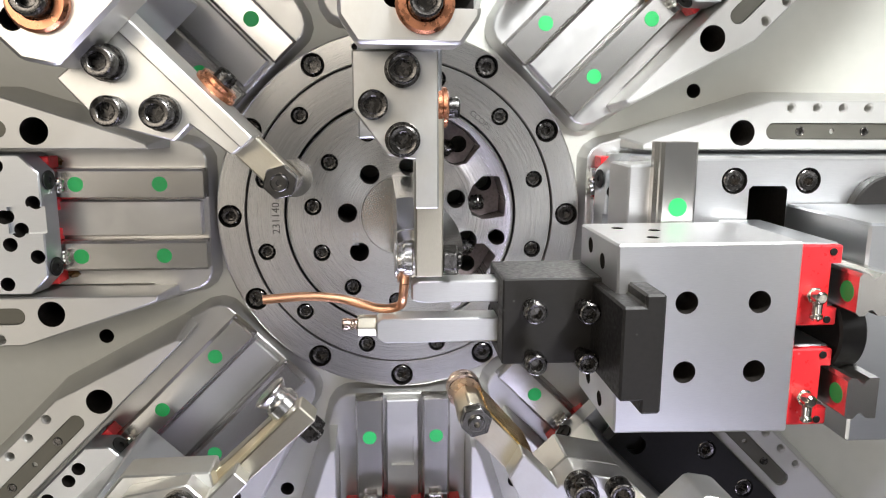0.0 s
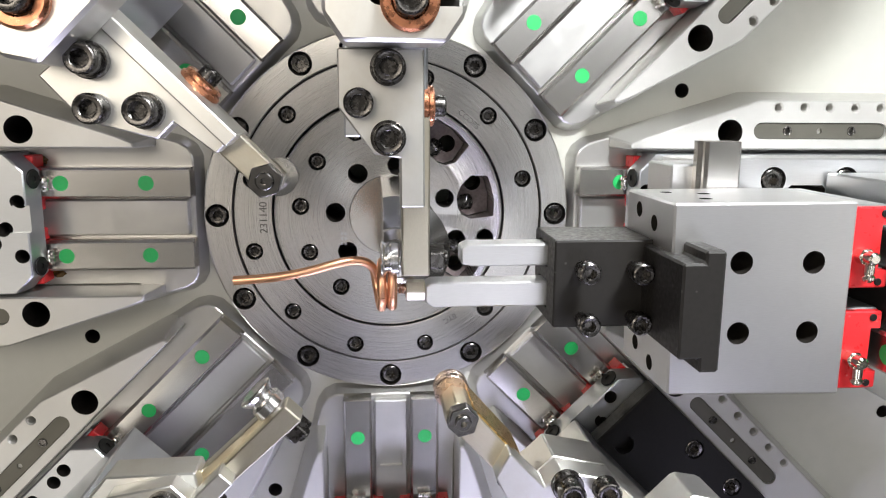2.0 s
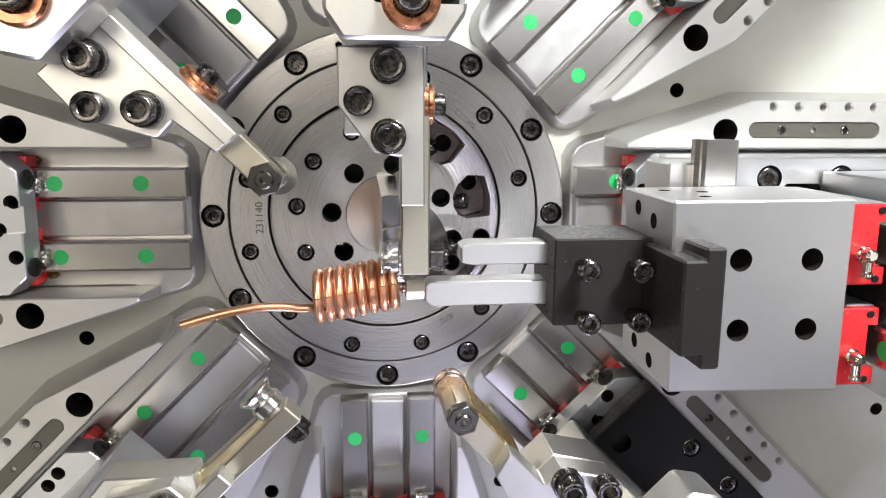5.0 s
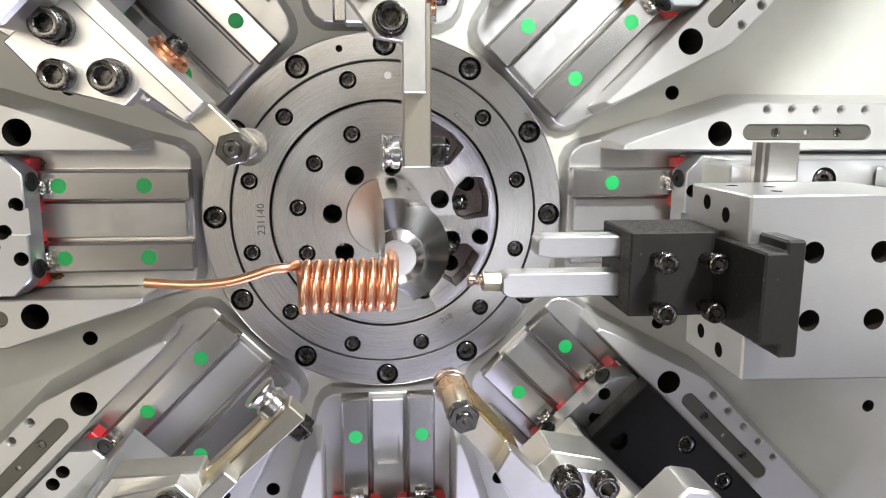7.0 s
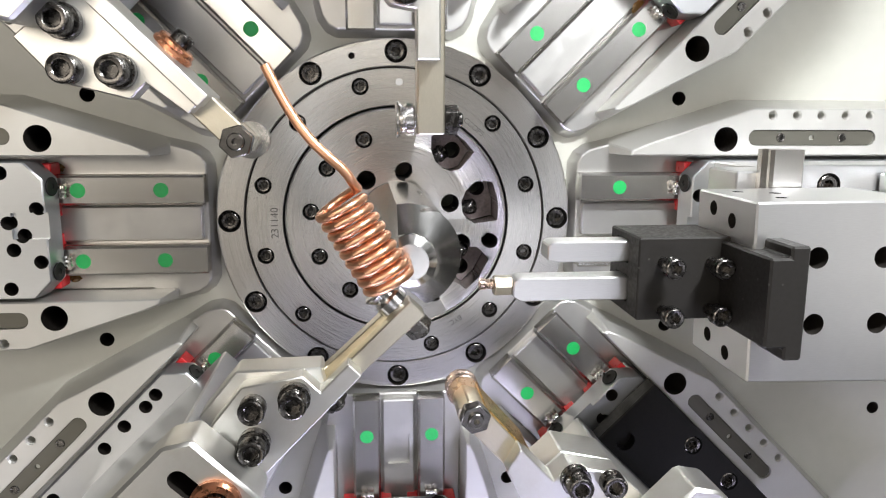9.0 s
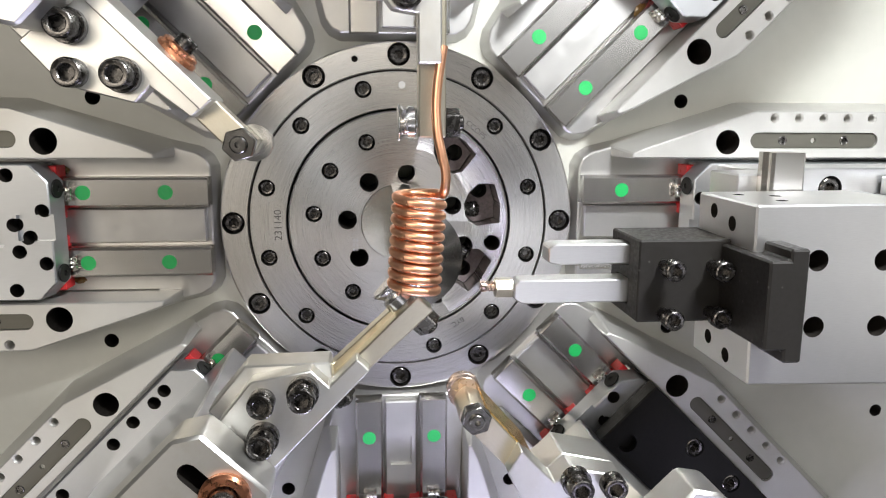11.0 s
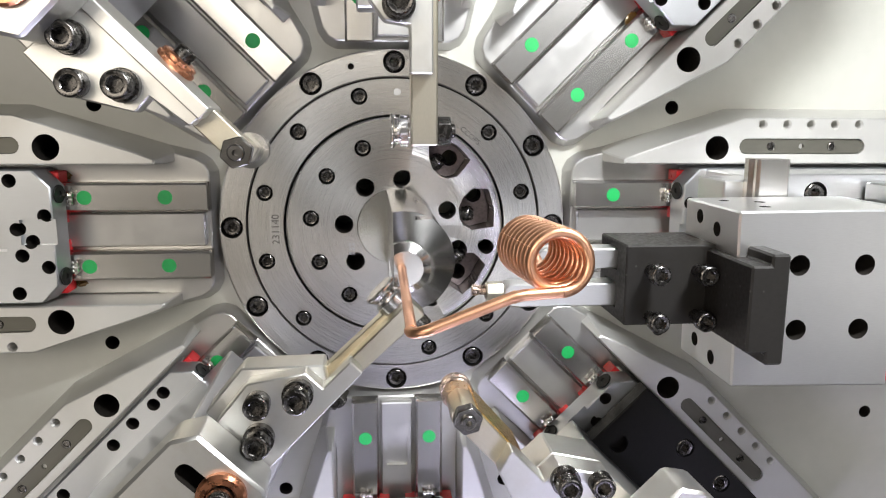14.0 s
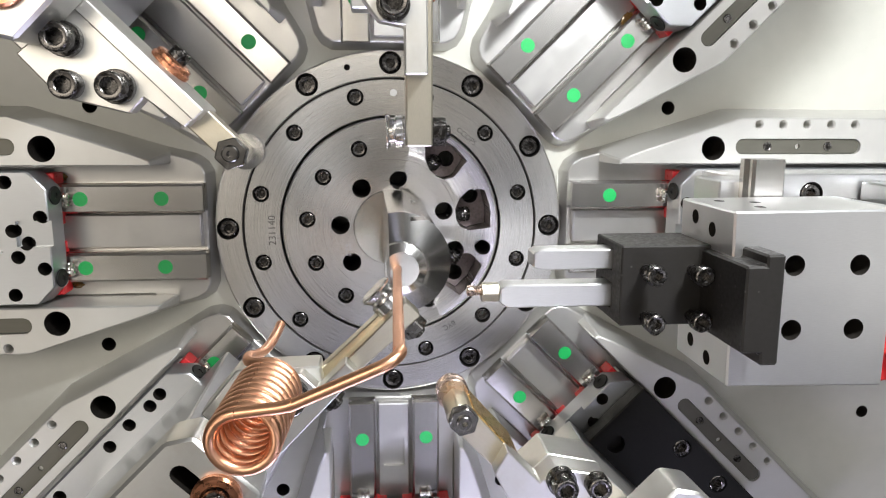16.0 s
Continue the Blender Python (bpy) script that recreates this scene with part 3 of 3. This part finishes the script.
part("roller", at(lathe([(0, 0), (8.6, 0), (9, 0.6), (9, 4), (7.5, 5.5), (9, 7), (9, 10), (0, 10)], 40), 68, 10.5, 160.5), POLISHED, upper_slide, "polished steel roller")
part("nut", NUT, None, upper_slide, "", mm(70.5, 13, 184))
side_knob(upper_slide, 121, 6, 172, -1)

# lower side slide that comes in
lower_slide = thing("tool_slide", slide_pose(225), "slanting steel tool slide with a long roller arm", "tool slide", "tool slides round the spindle")
carriage(lower_slide, 163)
tool_block(lower_slide, 111, -3, (125.5, 4), 170)
tool_plate(lower_slide, [(114.5, -18), (114.5, 18), (44.5, 16.8), (44.5, 8), (64, 8), (64, -4), (88, -21)], 183, 195, ((91, -10.5), (74, 0.5), (104, 2.5)), (1, 2))
part("back_plate", prism([(118, -24), (118, 14), (66, 14), (58, 2), (88, -27)], 164, 183.4, 0.8), GROUND, lower_slide)
part("arm", prism([(3, 9.5), (70, 9), (70, 17.5), (3, 20.5)], 171, 185, 0.7), GOLD, lower_slide, "straw-tinted steel roller arm")
part("arm_step", prism([(14, 7), (70, 5), (70, 10), (14, 10)], 164, 174, 0.5), GOLD, lower_slide)
roller_set(lower_slide, 11, -5, 9.2, 176, 8.2, 20.4)
part("nut", SIDE_NUT, None, lower_slide, "", mm(70, 17.5, 172, 0, LAY_Y))

# lower right slide at rest
rest_slide = thing("tool_slide", slide_pose(315), "steel tool slide at rest with a straw-tinted arm and a nut", "tool slide", "tool slides round the spindle")
carriage(rest_slide, 192)
tool_block(rest_slide, 168, 1.5, (186, 0), 120, 47, (-42, -10))
tool_plate(rest_slide, [(107, -40.5), (102.7, -26.6), (128.2, -27.2), (128.8, -15.7), (152.2, -0.5), (205, -0.5), (205, -46), (124, -46)], 178.4, 195, ((135, -18.6), (150.6, -6.8)), (0,))
part("back_plate", prism([(128.5, -27), (128.5, -15.9), (152.2, -0.7), (200, -0.7), (200, -44), (126, -44)], 150, 178, 0.8), GROUND, rest_slide)
part("arm", prism([(69, -36), (72, -39.6), (116, -41), (116, -28), (75, -25.5), (69, -29)], 148, 184, 0.7), GOLD, rest_slide, "straw-tinted steel arm")
part("arm_edge", prism([(78, -25.9), (116, -28.3), (116, -27.2), (78, -24.8)], 150, 183.4, 0.2), AMBER, rest_slide, "amber-tinted side of the arm")
part("roller", at(lathe([(0, 0), (8.6, 0), (9.2, 0.6), (9.2, 4.6), (8.2, 5.2), (8.2, 6), (9.2, 6.6), (9.2, 11), (8.6, 11.6), (0, 11.6)], 40), 72.5, -31.5, 148), PALE, rest_slide, "copper-toned steel roller")
part("nut", NUT, None, rest_slide, "", mm(76, -32, 184))
part("cover_plate", carved(box(206, 340, -14, 47.5, 47, 62, 1.0), *[at(drum(7, 54, 80, 0.1, 24), x, y) for x, y in ((262, 36), (304, 36), (222, 4))]), BLACK, rest_slide, "blackened steel cover plate")
for x, y in ((262, 36), (304, 36)):
    part("screw", M8, None, rest_slide, "", mm(x, y, 54.2, 20))



def grease(parent, x, y, z, long, wide, tall=1.2):
    """A smear of grease: a low lumpy patch."""
    bm = lathe([(0, 0), (1, 0), (0.9, 0.5), (0.5, 0.9), (0, 1)], 18)
    for v in bm.verts:
        k = random.uniform(0.7, 1.15)
        v.co.x, v.co.y, v.co.z = v.co.x * long * k, v.co.y * wide * k, v.co.z * tall * random.uniform(0.5, 1.2)
    part("grease", bm, GREASE, parent, "amber smear of grease", mm(x, y, z))


# carriages at rest on the remaining slides
for angle, r0 in ((180, 226), (45, 234), (270, 209)):
    idle = thing("idle_slide", slide_pose(angle), "blue-grey steel carriage at rest on its rails", "slide carriage", "idle carriages round the spindle")
    carriage(idle, r0)
    if angle == 180:
        grease(idle, 225, 38, 11.3, 5, 3.4, 3)
        grease(idle, 200, 35, 11.3, 15, 0.9)
        grease(idle, 228, -38, 11.3, 3, 3, 2)
    if angle == 45:
        grease(idle, 226, -14, 17, 6, 4)
        part("column", box(306, 420, -26, 26, 46.5, 200, 1.0), ALU, idle)

# ---------------------------------------------------------------- cross slide with the mandrel tools
cross_slide = thing("cross_slide", BASE, "bright steel cross slide with upright rails", "cross slide")
carriage(cross_slide, 135, 260)
plate_cut = [at(drum(7.6, 112, 140, 0.1, 28), u, 34) for u in (187, 231)] + [prism([(196, -60), (219, -60), (219, 29), (217, 31), (198, 31), (196, 29)], 90, 140)]
part("face_plate", drilled(box(150, 420, -70, 46.5, 104, 120, 1.0), *plate_cut), BRIGHT, cross_slide, "bright brushed steel face plate")
for u in (187, 231):
    part("screw", M8, None, cross_slide, "", mm(u, 34, 112.4, 15))
part("riser", drilled(box(150, 420, -44, 44, 46, 104.5, 1.0), box(193, 222, -50, 33, 50, 120, 0)), BRIGHT, cross_slide)
part("side_plate", box(120, 151, -60, 44, 100, 134.6, 1.0), BRIGHT, cross_slide)
for u in (142,):
    up = Matrix(((0, 1, 0, u / 1000), (-1, 0, 0, 0.057), (0, 0, 1, (134.6 if u < 200 else 120) / 1000), (0, 0, 0, 1)))
    rail_up = part("upright_rail", RAIL_SHORT, None, cross_slide, "ground steel guide rail", up)
    for x in (34, 94):
        part("rail_cap", CAP, None, rail_up, "green plastic cap", mm(x, 0, 15.1))
part("pulley", at(drum(24, 120, 128, 1.0, 64), 278, 14), DARK, cross_slide, "dark round pulley")

tool_head = thing("finger_tool", BASE, "brushed steel tool head with a black holder and two finger tools", "forming tool")
cut = [at(drum(5.3, 140, 230, 0.1, 32), u, v) for u, v in ((123, -12), (157.3, -12.2), (124, -45), (157.3, -45.2))]
cut += [at(drum(3.9, -5, 14, 0.1, 24), 88, v, h, "x") for v, h in ((7, 170), (3, 190), (-62, 170), (-66, 190))]
cut += [at(drum(3.0, -5, 14, 0.1, 20), u, 18, h, "-y") for u, h in ((112, 196), (120, 176), (104, 168))]
head_body = part("head_body", drilled(prism([(92, -74), (176, -76), (176, 15.5), (90, 15)], 152, 213, 1.0), *cut), BRIGHT, tool_head, "brushed steel head block with four bores")
holder = part("tool_holder", carved(box(43, 92, -47.5, -5.2, 148, 190, 0.8), box(30, 50, -21, -9, 158, 176, 0), box(30, 50, -41.5, -27.8, 158, 176, 0)), DARK, tool_head, "dark phosphated tool holder")
part("holder_wing", prism([(86, -49), (95.5, -49), (95.5, -55), (104.5, -55), (104.5, -2), (95.5, -2), (95.5, -7.3), (86, -7.3)], 172, 236, 1.0), DARK, tool_head, "dark phosphated holder")
for u, v in ((56, -18), (81, -18.6), (56.8, -42.8), (81.3, -42.5)):
    part("screw", M6_LONG, None, tool_head, "", mm(u, v, 199.5, 10))
part("upper_finger", prism([(0.5, -19), (6, -20.2), (50, -20.2), (50, -9.4), (4, -9.4), (0.5, -11)], 160, 175, 0.7), BRIGHT, tool_head, "brushed steel finger tool")
finger = part("lower_finger", prism([(-17, -38), (-13, -40.6), (50, -40.6), (50, -28.2), (-14, -28.2), (-17, -30)], 160, 175, 0.7), BRIGHT, tool_head, "brushed steel finger tool")
part("finger_nut", at(prism(ring_points(5.6, 6), 0, 9.5, 0.5), -16.8, -33.2, 167.5, "-x"), GOLD, finger, "straw-tinted hexagon nut")
pin_prof = [(0, 0), (2.6, 0), (2.9, 1.2), (2.5, 2.0), (2.9, 2.8), (2.5, 3.6), (2.9, 4.6), (3.1, 5.4), (3.1, 7.2), (2.6, 7.8), (0, 7.8)]
part("finger_pin", at(lathe(pin_prof, 24), -26.2, -32.4, 167.5, "-x"), PALE, finger, "threaded pin with copper traces")
for v0 in (-28, -78.6):
    blk = part("bearing_block", carved(box(178, 203, v0, v0 + 40, 122, 197, 0.8), box(196, 230, v0 + 9.5, v0 + 30.5, 100, 240, 0)), ALU, tool_head)
    seal = part("end_seal", carved(box(180.5, 202.5, v0 + 0.5, v0 + 39.5, 196.8, 201.5, 0.8), box(197, 230, v0 + 9, v0 + 31, 100, 240, 0)), RED, tool_head, "red plastic end seal")
    nip = joined(at(prism(ring_points(4.2, 6), 0, 5, 0.4), 188, v0 + 16.5, 201), at(drum(3.0, 0, 9, 1.0, 18), 188, v0 + 16.5, 203), at(drum(2.4, 0, 6, 0.8, 18), 188, v0 + 14, 208, "-y"), at(drum(3.0, 5, 9, 1.4, 18), 188, v0 + 14, 208, "-y"))
    part("grease_nipple", nip, CHROME, seal, "nickel grease nipple")
    for dv in (3.5, 36.5):
        part("seal_screw", at(drum(1.8, 0, 0.9, 0.2, 14), 197.5, v0 + dv, 201.4), BLACK, seal)

bracket = thing("rail_bracket", BASE, "steel bracket with two short guide rails", "bracket")
part("bracket_body", box(217.5, 330, -90, 21, 122, 197, 1.2), ALU, bracket)
part("bracket_arm", box(240, 420, -60, 12, 119, 150, 1.2), BRIGHT, bracket)
for v in (-9, -59):
    across = Matrix(((0, 0, -1, 0.2173), (0, -1, 0, v / 1000), (-1, 0, 0, 0.216), (0, 0, 0, 1)))
    short = part("short_rail", rail_mesh(92), None, bracket, "ground steel guide rail", across)
    for x in (8, 68):
        part("rail_cap", CAP, None, short, "green plastic cap", mm(x, 0, 15.1))
part("bellows", at(drum(20, 0, 14, 1.2, 40), 203.5, -33.6, 185, "x"), BLACK, bracket, "black ribbed boot")

# ---------------------------------------------------------------- the copper wire
# it leaves the guide at EXIT along h, curls into a coil whose axis lies across, and ends in a bent tail
WIRE, LOOP, PITCH, TURNS = 2.3, 11.3, 5.3, 9.0
EXIT = Vector((-2.0, 0.0, 165.0))


def tube(points, radius=WIRE, seg=14):
    bm = bmesh.new()
    pts = [Vector(p) for p in points]
    tangent = [(pts[min(i + 1, len(pts) - 1)] - pts[max(i - 1, 0)]).normalized() for i in range(len(pts))]
    side = tangent[0].orthogonal().normalized()
    rings = []
    for p, t in zip(pts, tangent):
        side = (side - t * side.dot(t)).normalized()
        up = t.cross(side)
        rings.append([bm.verts.new(p + radius * (math.cos(a) * side + math.sin(a) * up)) for a in (2 * math.pi * k / seg for k in range(seg))])
    for a, b in zip(rings, rings[1:]):
        for k in range(seg):
            bm.faces.new((a[k], a[(k + 1) % seg], b[(k + 1) % seg], b[k]))
    bm.faces.new(rings[0][::-1])
    bm.faces.new(rings[-1])
    return bm


def coil_point(turn):
    """A point of the coil, that many turns from its end at the guide; the guide's mouth is the origin."""
    a = 2 * math.pi * turn
    return Vector((-PITCH * turn, -LOOP + LOOP * math.cos(a), LOOP * math.sin(a)))


wire = thing("copper_wire", BASE, "bent copper wire with a close-wound coil, held in the guide", "copper wire")
STEP = 1 / 6
SEGMENTS = round(TURNS / STEP)
ARC = to_mesh("coil_segment", tube([coil_point(STEP * k / 10) for k in range(11)]), COPPER)
arcs = [part("coil_segment", ARC, None, wire) for _ in range(SEGMENTS)]


def screw_pose(turn):
    """The pose that carries the coil's first segment that many turns along it."""
    c = Vector((0, -LOOP / 1000, 0))
    return Matrix.Translation((-PITCH * turn / 1000, 0, 0)) @ Matrix.Translation(c) @ Matrix.Rotation(2 * math.pi * turn, 4, "X") @ Matrix.Translation(-c)


# the tail: out of the last turn, through a bend, then along the coil's axis with a slight sag; drawn at its own first turn
tail_pts = []
for k in range(15):
    a = radians(90) * k / 14
    tail_pts.append(Vector((-8.5 * (1 - math.cos(a)), 0.0, 8.5 * math.sin(a))))
for x, y, z in ((-13, -0.8, 9.2), (-20, -3.0, 9.4), (-30, -5.6, 8.8), (-42, -6.8, 8.0), (-54, -6.6, 7.5), (-69, -5.2, 7.2)):
    tail_pts.append(Vector((x, y, z)))
smooth = []
for i in range(len(tail_pts) - 1):
    p0, p1, p2, p3 = tail_pts[max(i - 1, 0)], tail_pts[i], tail_pts[i + 1], tail_pts[min(i + 2, len(tail_pts) - 1)]
    for k in range(4 if i > 13 else 1):
        t = k / (4 if i > 13 else 1)
        smooth.append(0.5 * (2 * p1 + (p2 - p0) * t + (2 * p0 - 5 * p1 + 4 * p2 - p3) * t * t + (3 * p1 - p0 - 3 * p2 + p3) * t ** 3))
tail = part("tail", tube(smooth + [tail_pts[-1]]), COPPER, wire, "straight copper end")

# straight wire: three short pieces that become the bent leg, and a long one still in the guide
KINK, KINK_AT = -17.0, 18.0
LEG = 60.0
LEG_PIECES = 4
START = [0.0, 18.0, 30.0, 42.0]
leg_len = 12.0
LEG_MESH = to_mesh("leg_piece", tube([(0, 0, -leg_len * k / 4) for k in range(5)]), COPPER)
# the piece next to the coil ends in a soft curve
soft_end = [(0, 0, -KINK_AT * k / 6) for k in range(6)] + [(0, 0.3, -KINK_AT), (0, 0.9, -KINK_AT - 1.8)]
legs = [part("leg_piece", to_mesh("leg_piece", tube(soft_end), COPPER), None, wire)] + [part("leg_piece", LEG_MESH, None, wire) for _ in range(LEG_PIECES - 2)]
legs.append(part("leg_piece", to_mesh("leg_piece", tube([(0, 0, -2.6 * k) for k in range(5)]), COPPER), None, wire))
ELBOW = 8.0
arc_pts = [(-ELBOW + ELBOW * math.sin(a), 0, ELBOW - ELBOW * math.cos(a)) for a in np.linspace(0, math.pi / 2, 13)]
elbow = part("elbow", tube([(-ELBOW - 0.4, 0, 0)] + arc_pts + [(0, 0, ELBOW + 0.4)]), COPPER, wire)
feed = part("feed_wire", tube([(0, 0, -190 * k / 6) for k in range(7)]), COPPER, wire)

# ---------------------------------------------------------------- motion


def lerp(table, t):
    return float(np.interp(t, [r[0] for r in table], [r[1] for r in table]))


COILED = [(0, 0.4), (0.1, 0.52), (0.2, 0.78), (0.3, 0.97), (0.4, 1.0), (1.3, 1.0), (1.4, 1.0), (1.5, 1.05), (1.6, 1.2), (1.7, 1.35), (1.8, 1.50), (1.9, 1.65), (2.0, 1.80),
          (2.1, 1.96), (2.2, 2.12), (2.3, 2.30), (2.4, 2.51), (2.5, 2.72), (2.6, 2.88), (2.8, 3.24), (3.0, 3.64), (3.2, 3.96), (3.4, 4.34), (3.5, 4.57), (3.6, 4.77), (3.7, 4.94),
          (3.8, 5.14), (3.9, 5.37), (4.0, 5.57), (4.1, 5.76), (4.2, 5.95), (5.0, 7.56), (5.6, 8.70), (5.9, 8.98), (6.0, 9.0), (16, 9.0)]
TURNED = [(0, 0), (0.2, 0), (0.4, 4), (1.4, 4), (2.4, 6), (3.5, 8), (6.2, 12), (6.35, 9.5), (6.5, 7), (6.6, 5.5), (6.8, 2.5), (7.0, 0.5), (7.2, 0), (7.4, 0), (7.5, -3), (7.6, -9), (7.7, -15), (7.8, -20), (8.0, -27.5), (8.2, -38), (8.4, -47), (8.6, -54), (8.8, -57.5), (9.2, -60), (11.3, -99),
          (11.5, -104), (12.0, -121), (12.5, -134), (12.7, -139), (13.0, -149), (13.3, -151), (13.5, -155), (13.7, -158), (14.0, -160.5), (14.2, -159.5), (14.3, -150), (14.5, -128), (15.0, -73.5), (15.5, -23), (16.0, 24)]
BENT = [(0, 0), (12.5, 0), (12.6, 18), (12.7, 48), (12.8, 78), (12.9, 90), (13.2, 94.5), (16, 94.5)]
DRAWN = [(0, 0), (12.5, 0), (12.6, 6), (12.7, 22), (12.8, 46), (12.9, 58), (13.0, 60), (16, 60)]
FED = [(0, 0), (6.6, 0), (6.8, 4), (7.0, 10), (7.3, 18), (7.5, 20), (12.5, 20), (12.7, 16), (12.9, 13), (13.0, 13), (13.2, 14), (13.3, 17), (13.4, 30), (13.6, 64), (13.8, 96), (14.0, 122), (14.1, 137), (14.2, 146), (16, 146)]


# the fed wire leans a little as the coil's weight swings round
LEAN = [(0, 0), (13.3, 0), (14.0, -1.5), (14.2, -3.0), (15.0, -4.7), (16.0, -5.0)]

# the roller arm pushes the coil aside before it bends it over
ASIDE_U = [(0, 0), (9.2, 0), (11.3, 15), (12.0, 17), (12.5, 16), (12.6, 12), (12.7, 6), (12.85, 0), (16, 0)]
ASIDE_V = [(0, 0), (0.2, 0), (0.4, -1.5), (2.0, -1.5), (6.5, -1.3), (6.8, 0), (9.2, 0), (11.3, -10), (12.0, -13), (12.5, -14), (12.6, -10), (12.7, -5), (12.85, 0), (16, 0)]


def wire_frame(t):
    """The pose of the formed wire: its origin is the end of the coil next to the leg."""
    turn, bend, drawn, fed = lerp(TURNED, t), lerp(BENT, t), lerp(DRAWN, t), lerp(FED, t)
    aside = Vector((lerp(ASIDE_U, t), lerp(ASIDE_V, t), 0)) / 1000
    bend_at = Matrix.Translation((EXIT + Vector((lerp(LEAN, t), 0, fed))) / 1000) @ Matrix.Rotation(radians(turn), 4, "Z") @ Matrix.Rotation(radians(-bend), 4, "Y")
    kink = KINK * min(1.0, max(0.0, (drawn - KINK_AT) / 10))
    near = bend_at @ Matrix.Translation((0, 0, max(0.0, drawn - KINK_AT) / 1000))
    body = near @ Matrix.Rotation(radians(kink), 4, "X") @ Matrix.Translation((0, 0, min(drawn, KINK_AT) / 1000))
    return bend_at, Matrix.Translation(aside) @ body, near


STORE = Matrix.Translation((0, 0, -0.08))


def motions():
    wind = [round(0.05 * k, 3) for k in range(121)]
    swing = [6.2, 6.35, 6.45, 6.6, 6.7, 6.8, 7.2] + [round(7.4 + 0.1 * k, 3) for k in range(19)] + [9.6, 10.0, 10.4, 10.8, 11.2] + [round(11.3 + 0.1 * k, 3) for k in range(48)]
    times = wind + swing
    # coil segments wait in the bore behind the panel until they are wound
    for k, arc in enumerate(arcs):
        rows = []
        for t in times:
            n = lerp(COILED, t)
            along = n - (k + 1) * STEP
            if k == 0 or n - k * STEP > 0.02:
                rows.append((t, wire_frame(t)[1] @ screw_pose(along)))
            elif not rows:
                rows.append((t, STORE))
            else:
                rows[1:] = [(t, STORE)]
        walk(arc, rows)
    walk(tail, [(t, wire_frame(t)[1] @ screw_pose(lerp(COILED, t))) for t in times])
    # leg pieces lie in the bore until they are drawn out
    for k, piece in enumerate(legs):
        rows = []
        for t in times:
            if t < 12.5:
                if t in (0.0, 12.4):
                    rows.append((t, Matrix.Translation((EXIT - Vector((0, 0, START[k]))) / 1000)))
                continue
            bend_at, body, near = wire_frame(t)
            out = lerp(DRAWN, t) - START[k]
            if out > leg_len * 0.35:
                rows.append((t, body if k == 0 else near @ Matrix.Translation((0, 0, (KINK_AT - START[k]) / 1000))))
            else:
                rows.append((t, Matrix.Translation((EXIT + Vector((0, 0, out + lerp(FED, t)))) / 1000)))
        walk(piece, rows)
    late = [0.0, 12.4] + [t for t in times if t >= 12.5]
    walk(elbow, [(t, wire_frame(t)[0] if t > 12.75 else STORE) for t in late])
    rows = []
    for t in [0.0, 6.5] + [t for t in times if t > 6.5]:
        fed, lean = lerp(FED, t), lerp(LEAN, t)
        tilt = math.asin(lean / max(fed, 40.0))
        rows.append((t, Matrix.Translation((EXIT + Vector((lean, 0, fed - (min(ELBOW, fed) if t > 12.75 else 0.0)))) / 1000) @ Matrix.Rotation(tilt, 4, "Y")))
    walk(feed, rows)

    along = [(0, 0), (5.9, 0), (6.2, 0.3), (6.3, 1.7), (6.4, 5.5), (6.5, 10.8), (6.6, 19), (6.7, 28.7), (6.8, 38), (7.0, 52), (7.2, 63), (7.35, 69), (7.5, 70.7), (7.6, 71), (16, 71)]
    walk(top_slide, [(t, slide_pose(90, r)) for t, r in along])
    along = [(0, 0), (6.3, 0), (6.5, 0.7), (6.6, 3.5), (6.7, 8), (6.8, 13), (7.0, 21.7), (7.2, 27.5), (7.4, 30.6), (7.5, 31.2), (7.6, 31.5), (16, 31.5)]
    walk(upper_slide, [(t, slide_pose(135, r)) for t, r in along])
    along = [(0, 83.5), (7.6, 83.5), (7.8, 81.5), (8.0, 77.5), (8.2, 66.5), (8.4, 50.5), (8.6, 33.5), (8.8, 21), (9.0, 9), (9.2, 4.7), (9.4, 4.5), (11.3, 4.4), (12.0, 4.3), (12.5, 0),
             (12.8, -1.5), (13.1, -1.5), (13.3, 2), (13.5, 5), (13.7, 5), (16, 5)]
    walk(lower_slide, [(t, slide_pose(225, r)) for t, r in along])
    across = [(0, 0, 0), (0.3, 0, 0), (0.4, 6, -0.2), (0.5, 19.2, -0.5), (0.6, 30, -0.5), (0.8, 40, 2), (0.9, 41.5, 6), (1.0, 41.4, 10.7), (1.1, 40.5, 15), (1.2, 37.5, 17.3), (1.3, 33, 17.5), (1.4, 31, 17.5),
              (1.5, 30.7, 17.5), (4.2, 30.8, 17.5), (5.95, 30.8, 17.5), (6.1, 37, 18.2), (6.3, 57, 20), (6.4, 64.5, 20.4), (6.5, 68.8, 20.7), (6.7, 69.2, 20.9), (16, 69, 20.8)]
    walk(cross_slide, [(t, spot(u, 0)) for t, u, v in across])
    walk(tool_head, [(t, spot(u, v)) for t, u, v in across])
    walk(bracket, [(t, spot(u, v)) for t, u, v in across])


motions()
